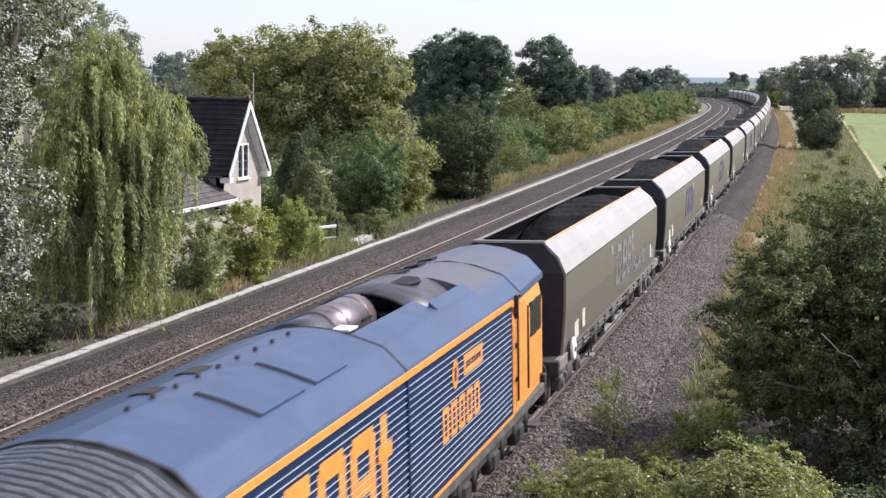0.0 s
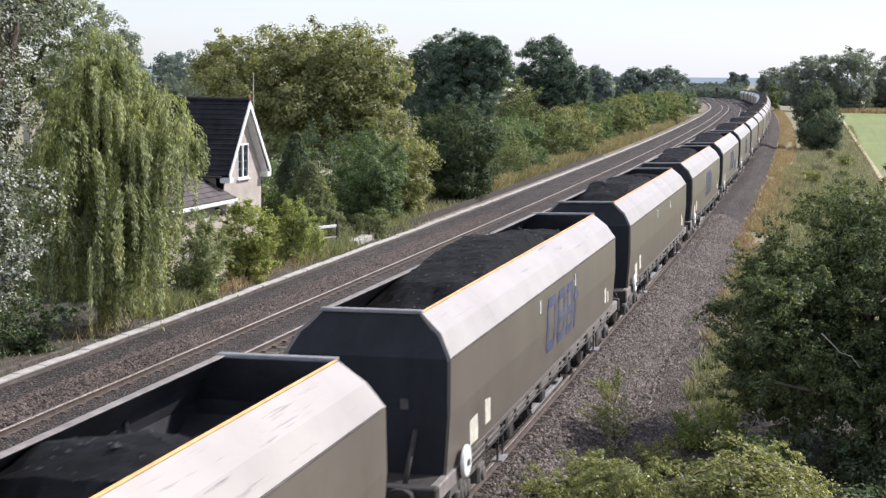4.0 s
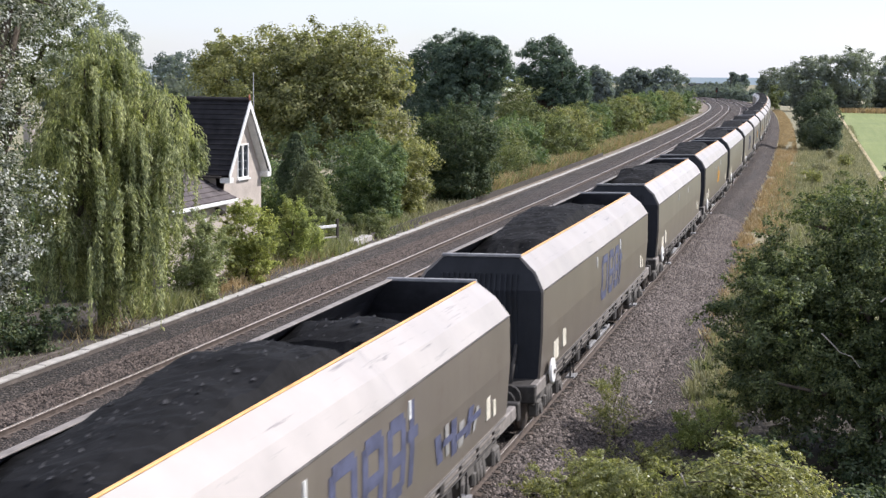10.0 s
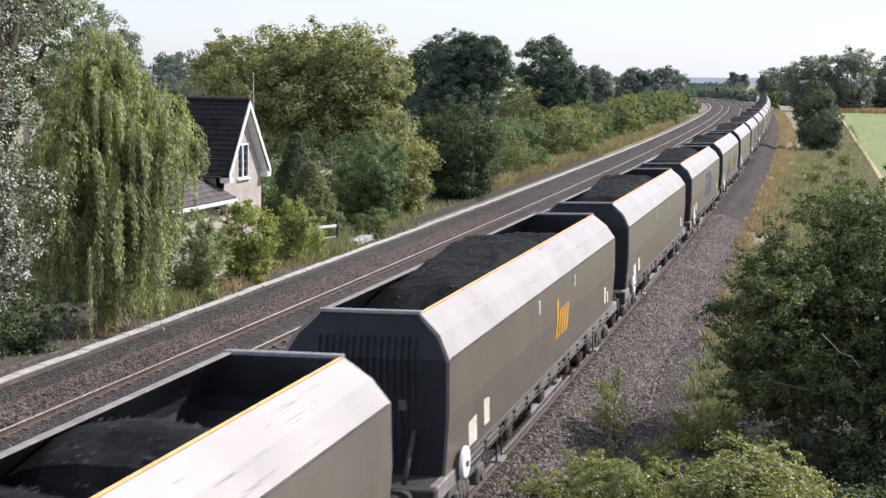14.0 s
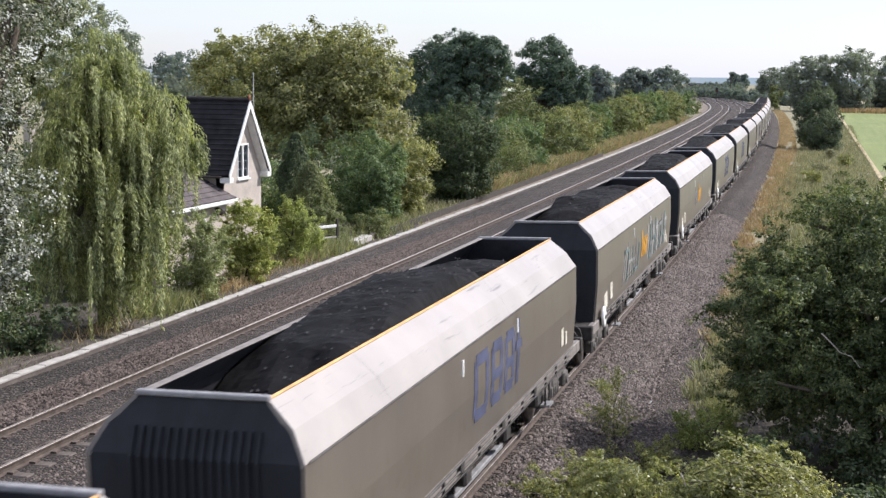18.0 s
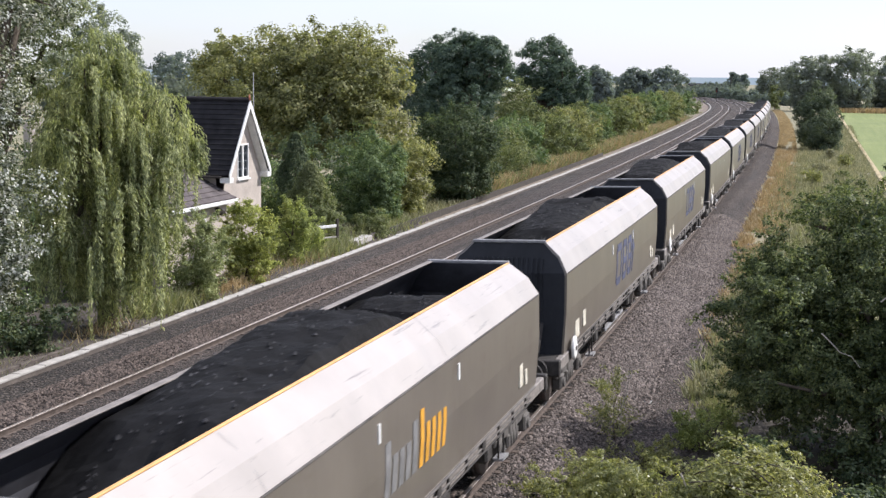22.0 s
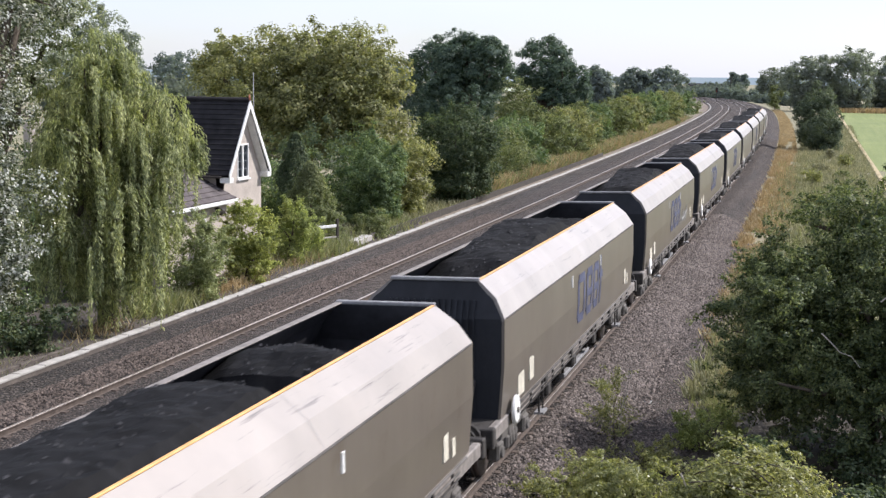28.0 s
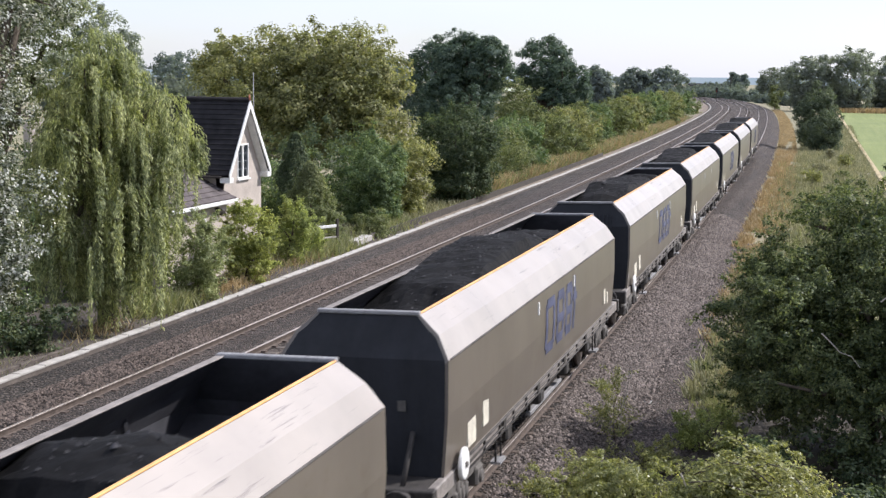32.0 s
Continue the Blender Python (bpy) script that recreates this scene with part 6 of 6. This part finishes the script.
    part("flashing", boxed((0.3, 1.4, 3.565), (0.56, 1.72, 3.6), 0.01), M_WHITE, lo, "pale metal flashing plate")
    # dark joints over the roof
    for y in (-4.27, 1.4):
        bm = bmesh.new()
        loft(bm, y - 0.02, y + 0.02, [(x + 0.004 if x else 0.0, z + 0.008) for x, z in roof])
        part("roof_joint", bm, M_BOGIE, lo)

    def plate(nm, y0, y1, x0, x1, lift, mat):
        """A thin hatch that follows the roof's curve."""
        xs = np.linspace(x0, x1, 7)
        px, pz = zip(*roof[::-1])
        bm = bmesh.new()
        tops = [[bm.verts.new((x, y, float(np.interp(abs(x), px, pz)) + h)) for x in xs] for y in (y0, y1) for h in (lift, -0.02)]
        for k in range(6):
            for a, b in ((0, 2), (3, 1), (1, 0), (2, 3)):
                bm.faces.new((tops[a][k], tops[a][k + 1], tops[b][k + 1], tops[b][k]))
        for k in (0, 6):
            bm.faces.new((tops[0][k], tops[1][k], tops[3][k], tops[2][k]))
        bmesh.ops.recalc_face_normals(bm, faces=list(bm.faces))
        return part(nm, bm, mat, lo)
    for y0, y1 in ((-2.35, -1.2), (-0.85, 0.1)):
        plate("hatch_seal", y0 - 0.045, y1 + 0.03, 0.26, 0.985, 0.012, M_BOGIE)
        plate("roof_hatch", y0, y1, 0.26, 0.99, 0.03, M_ROOFBLUE)
    for k in range(9):
        y = -3.2 + 0.5 * k
        part("lifting_eye", boxed((-0.07, y, 3.61), (-0.03, y + 0.06, 3.66), 0.005), M_BOGIE, lo)
    for y0, y1 in ((-2.5, -2.2), (-1.5, -1.1)):
        plate("roof_vent", y0, y1, -0.42, -0.16, 0.02, M_BOGIE)
    # three dark openings behind the exhaust
    for y, w in ((6.3, 0.5), (7.3, 0.4), (8.1, 0.35)):
        plate("roof_opening", y, y + w, -0.62, -0.34, 0.055, M_BLACK)
    bm = bmesh.new()
    tube(bm, (-0.3, 1.5, 3.2), (-0.3, 2.4, 3.27), 0.44, 0.36, 22)
    part("silencer_neck", bm, M_ROOFGREY, lo, "dark sooty silencer neck")
    # cooling grille over the leading end
    plate("cooler_deck", -9.15, -4.3, -1.25, 1.25, -0.005, M_BLACK)
    bars = new("cooler_grille")
    bars.parent = lo
    for k in range(30):
        y = -9.1 + 0.16 * k
        gb = plate("grille_bar", y, y + 0.012, -1.24, 1.24, 0.003, M_LOUVRE)
        gb.parent = bars
    # side: orange stripe, louvre strips, lower stripe
    for s in (-1, 1):
        part("stripe", boxed((min(s * 1.318, s * 1.335), -9.2, 2.98), (max(s * 1.318, s * 1.335), 7.25, 3.08), 0.004), M_ORANGE, lo, "orange waist stripe")
        part("lower_stripe", boxed((min(s * 1.318, s * 1.332), -9.2, 1.05), (max(s * 1.318, s * 1.332), 7.25, 1.1)), M_ORANGE, lo, "thin orange lower stripe")
        for k in range(19):
            z = 1.2 + 0.093 * k
            part("louvre", boxed((min(s * 1.318, s * 1.334), -9.0, z), (max(s * 1.318, s * 1.334), 7.15, z + 0.007)), M_LOUVRE, body)
        part("body_joint", boxed((min(s * 1.318, s * 1.342), 1.37, 1.1), (max(s * 1.318, s * 1.342), 1.43, 2.97)), M_BLUE, lo)
    # trailing cab
    bm = bmesh.new()
    loft(bm, 7.28, 10.3, [(1.32, 1.05), (1.32, 2.62), (1.2, 3.12), (0.96, 3.36), (0.5, 3.5), (0.0, 3.56)], 0, 0.1)
    cab = part("cab", bm, M_ORANGE, lo, "orange driving cab")
    bm = bmesh.new()
    loft(bm, 7.9, 10.36, [(1.33, 3.02), (1.31, 3.13), (1.05, 3.38), (0.98, 3.43), (0.5, 3.58), (0.0, 3.64)], 0, 0.1)
    part("cab_roof", bm, M_SOOTROOF, cab, "blue cab roof")
    for s in (-1, 1):
        def at(y):
            return s * (1.32 - 0.132 * (y - 7.28) / 3.02)
        for y0, y1 in ((9.0, 9.5), (9.62, 10.02)):
            x = at((y0 + y1) / 2)
            part("cab_window", boxed((min(x - 0.01, x + 0.025 * s), y0, 2.1), (max(x - 0.01, x + 0.025 * s), y1, 2.75), 0.008), M_GLASS, cab, "dark cab side window")
        x = at(7.9)
        door = part("cab_door", boxed((min(x, x + 0.03 * s), 7.55, 1.15), (max(x, x + 0.03 * s), 8.3, 2.95), 0.008), M_ORANGE, cab)
        for y in (7.42, 8.4):
            part("handrail", tubed((at(y) + 0.07 * s, y, 1.3), (at(y) + 0.07 * s, y, 2.8), 0.02, seg=7), M_BOGIE, cab)
        for z in (1.6, 2.2):
            part("hinge", boxed((min(x, x + 0.05 * s), 7.5, z), (max(x, x + 0.05 * s), 7.6, z + 0.08)), M_BOGIE, door)
        part("mirror", boxed((min(s * 1.34, s * 1.42), 7.3, 2.75), (max(s * 1.34, s * 1.42), 7.36, 3.15), 0.01), M_BOGIE, cab)
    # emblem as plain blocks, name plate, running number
    def side_block(nm, y0, z0, y1, z1, mat=M_ORANGE, label="", slant=0.0, proud=0.0):
        bm = bmesh.new()
        vs = [bm.verts.new((1.327 + proud, y, z)) for y, z in ((y0, z0), (y1, z0), (y1 + slant, z1), (y0 + slant, z1))]
        bm.faces.new(vs)
        r = bmesh.ops.extrude_face_region(bm, geom=list(bm.faces))
        for e in r["geom"]:
            if isinstance(e, bmesh.types.BMVert):
                e.co.x += 0.004
        part(nm, bm, mat, lo, label)
    z0, z1, t, lb = 1.42, 2.74, 0.22, "orange logo block"
    for a, wd, right, mid in ((-2.7, 0.8, 0.5, 0.0), (-1.75, 0.85, 1.12, 0.56), (-0.75, 0.85, 1.12, 0.56)):
        side_block("logo_shape", a, z0 + 0.1, a + t, z1 - 0.1, label=lb)
        side_block("logo_shape", a + 0.06, z1 - 0.24, a + wd - 0.08, z1, label=lb, proud=0.0035)
        side_block("logo_shape", a + 0.06, z0, a + wd - 0.08, z0 + 0.24, label=lb, proud=0.0035)
        side_block("logo_shape", a + wd - t, z0 + 0.1, a + wd, z0 + 0.1 + right, label=lb)
        if mid:
            side_block("logo_shape", a + t, z0 + mid, a + wd - t, z0 + mid + 0.22, label=lb)
    side_block("logo_shape", 0.3, z0, 0.54, z1 + 0.02, label=lb)
    side_block("logo_shape", 0.2, z0 + 0.78, 0.72, z0 + 0.98, label=lb, proud=0.0035)
    for k in range(5):
        a = 2.95 + 0.43 * k
        for lo_z, hi_z, ya, yb in ((1.7, 2.2, 0.0, 0.1), (1.7, 2.2, 0.22, 0.32), (2.11, 2.2, 0.1, 0.22), (1.7, 1.79, 0.1, 0.22)):
            side_block("number_bar", a + ya, lo_z, a + yb, hi_z, label="orange number bar")
    side_block("name_plate", 4.1, 2.44, 5.2, 2.75, label="orange name plate")
    for k in range(6):
        side_block("plate_bar", 4.22 + 0.15 * k, 2.55, 4.32 + 0.15 * k, 2.64, M_BLUE, proud=0.005)
    badge = part("badge", bmesh.new(), M_ORANGE, lo, "orange oval badge")
    bm = bmesh.new()
    tube(bm, (0, 0, 0), (0.006, 0, 0), 0.2, 0.2, 20)
    bm.transform(Matrix.Translation((1.331, 3.62, 2.58)) @ Matrix.Diagonal((1, 0.75, 1.1, 1)))
    bm.to_mesh(badge.data)
    bm.free()
    part("badge_bar", boxed((1.338, 3.57, 2.48), (1.341, 3.67, 2.68)), M_BLUE, badge)
    # underframe, tank and bogies
    part("underframe", boxed((-1.3, -10.0, 0.85), (1.3, 10.0, 1.05), 0.02), M_FRAME, lo)
    bm = bmesh.new()
    box(bm, (-1.25, -3.2, 0.3), (1.25, 3.2, 0.86), 0.12)
    part("fuel_tank", bm, M_FRAME, lo, "grimy grey fuel tank")
    for yb in (-6.6, 6.6):
        bg = new("bogie")
        bg.parent = lo
        bg.location = (0, yb, 0)
        for s in (-1, 1):
            bm = bmesh.new()
            box(bm, (s * 1.08 - 0.07, -2.5, 0.55), (s * 1.08 + 0.07, 2.5, 0.8), 0.04)
            for yy in (-1.85, 0, 1.85):
                box(bm, (s * 1.08 - 0.1, yy - 0.22, 0.3), (s * 1.08 + 0.12, yy + 0.22, 0.62), 0.05)
                tube(bm, (s * 1.12, yy + 0.45, 0.35), (s * 1.12, yy + 0.45, 0.78), 0.09, seg=8)
                tube(bm, (s * 1.12, yy - 0.45, 0.35), (s * 1.12, yy - 0.45, 0.78), 0.09, seg=8)
            part("side_frame", bm, M_BOGIE, bg)
            for yy in (-1.85, 0, 1.85):
                part("wheel", tubed((s * 0.68, yy, 0.53), (s * 0.8, yy, 0.53), 0.53, seg=22), M_WHEEL, bg)
            part("step", boxed((min(s * 1.1, s * 1.35), 2.6, 0.35), (max(s * 1.1, s * 1.3), 3.0, 0.4)), M_FRAME, bg)
        for yy in (-1.85, 0, 1.85):
            part("axle", tubed((-0.7, yy, 0.53), (0.7, yy, 0.53), 0.1), M_WHEEL, bg)
    for s in (-1, 1):
        part("buffer_beam", boxed((-1.3, min(s * 10.0, s * 10.2), 0.75), (1.3, max(s * 10.0, s * 10.2), 1.2), 0.02), M_BOGIE, lo)
        for x in (-0.86, 0.86):
            bm = bmesh.new()
            tube(bm, (x, s * 10.2, 1.0), (x, s * 10.6, 1.0), 0.12, 0.1, 12)
            tube(bm, (x, s * 10.6, 1.0), (x, s * 10.66, 1.0), 0.24, 0.24, 14)
            part("buffer", bm, M_BOGIE, lo)
    # leading cab, mostly out of view
    bm = bmesh.new()
    loft(bm, -9.22, -10.1, [(1.32, 1.05), (1.32, 2.62), (1.2, 3.16), (0.98, 3.42), (0.0, 3.6)], 0, 0.06)
    part("cab", bm, M_ORANGE, lo)
    return lo


build_ground()
build_earth()
build_line()
build_trough()
build_edging()
build_fields()
build_cottage()
build_plants()
build_twigs()
build_grass()
build_train()
loco = build_loco()
motions()
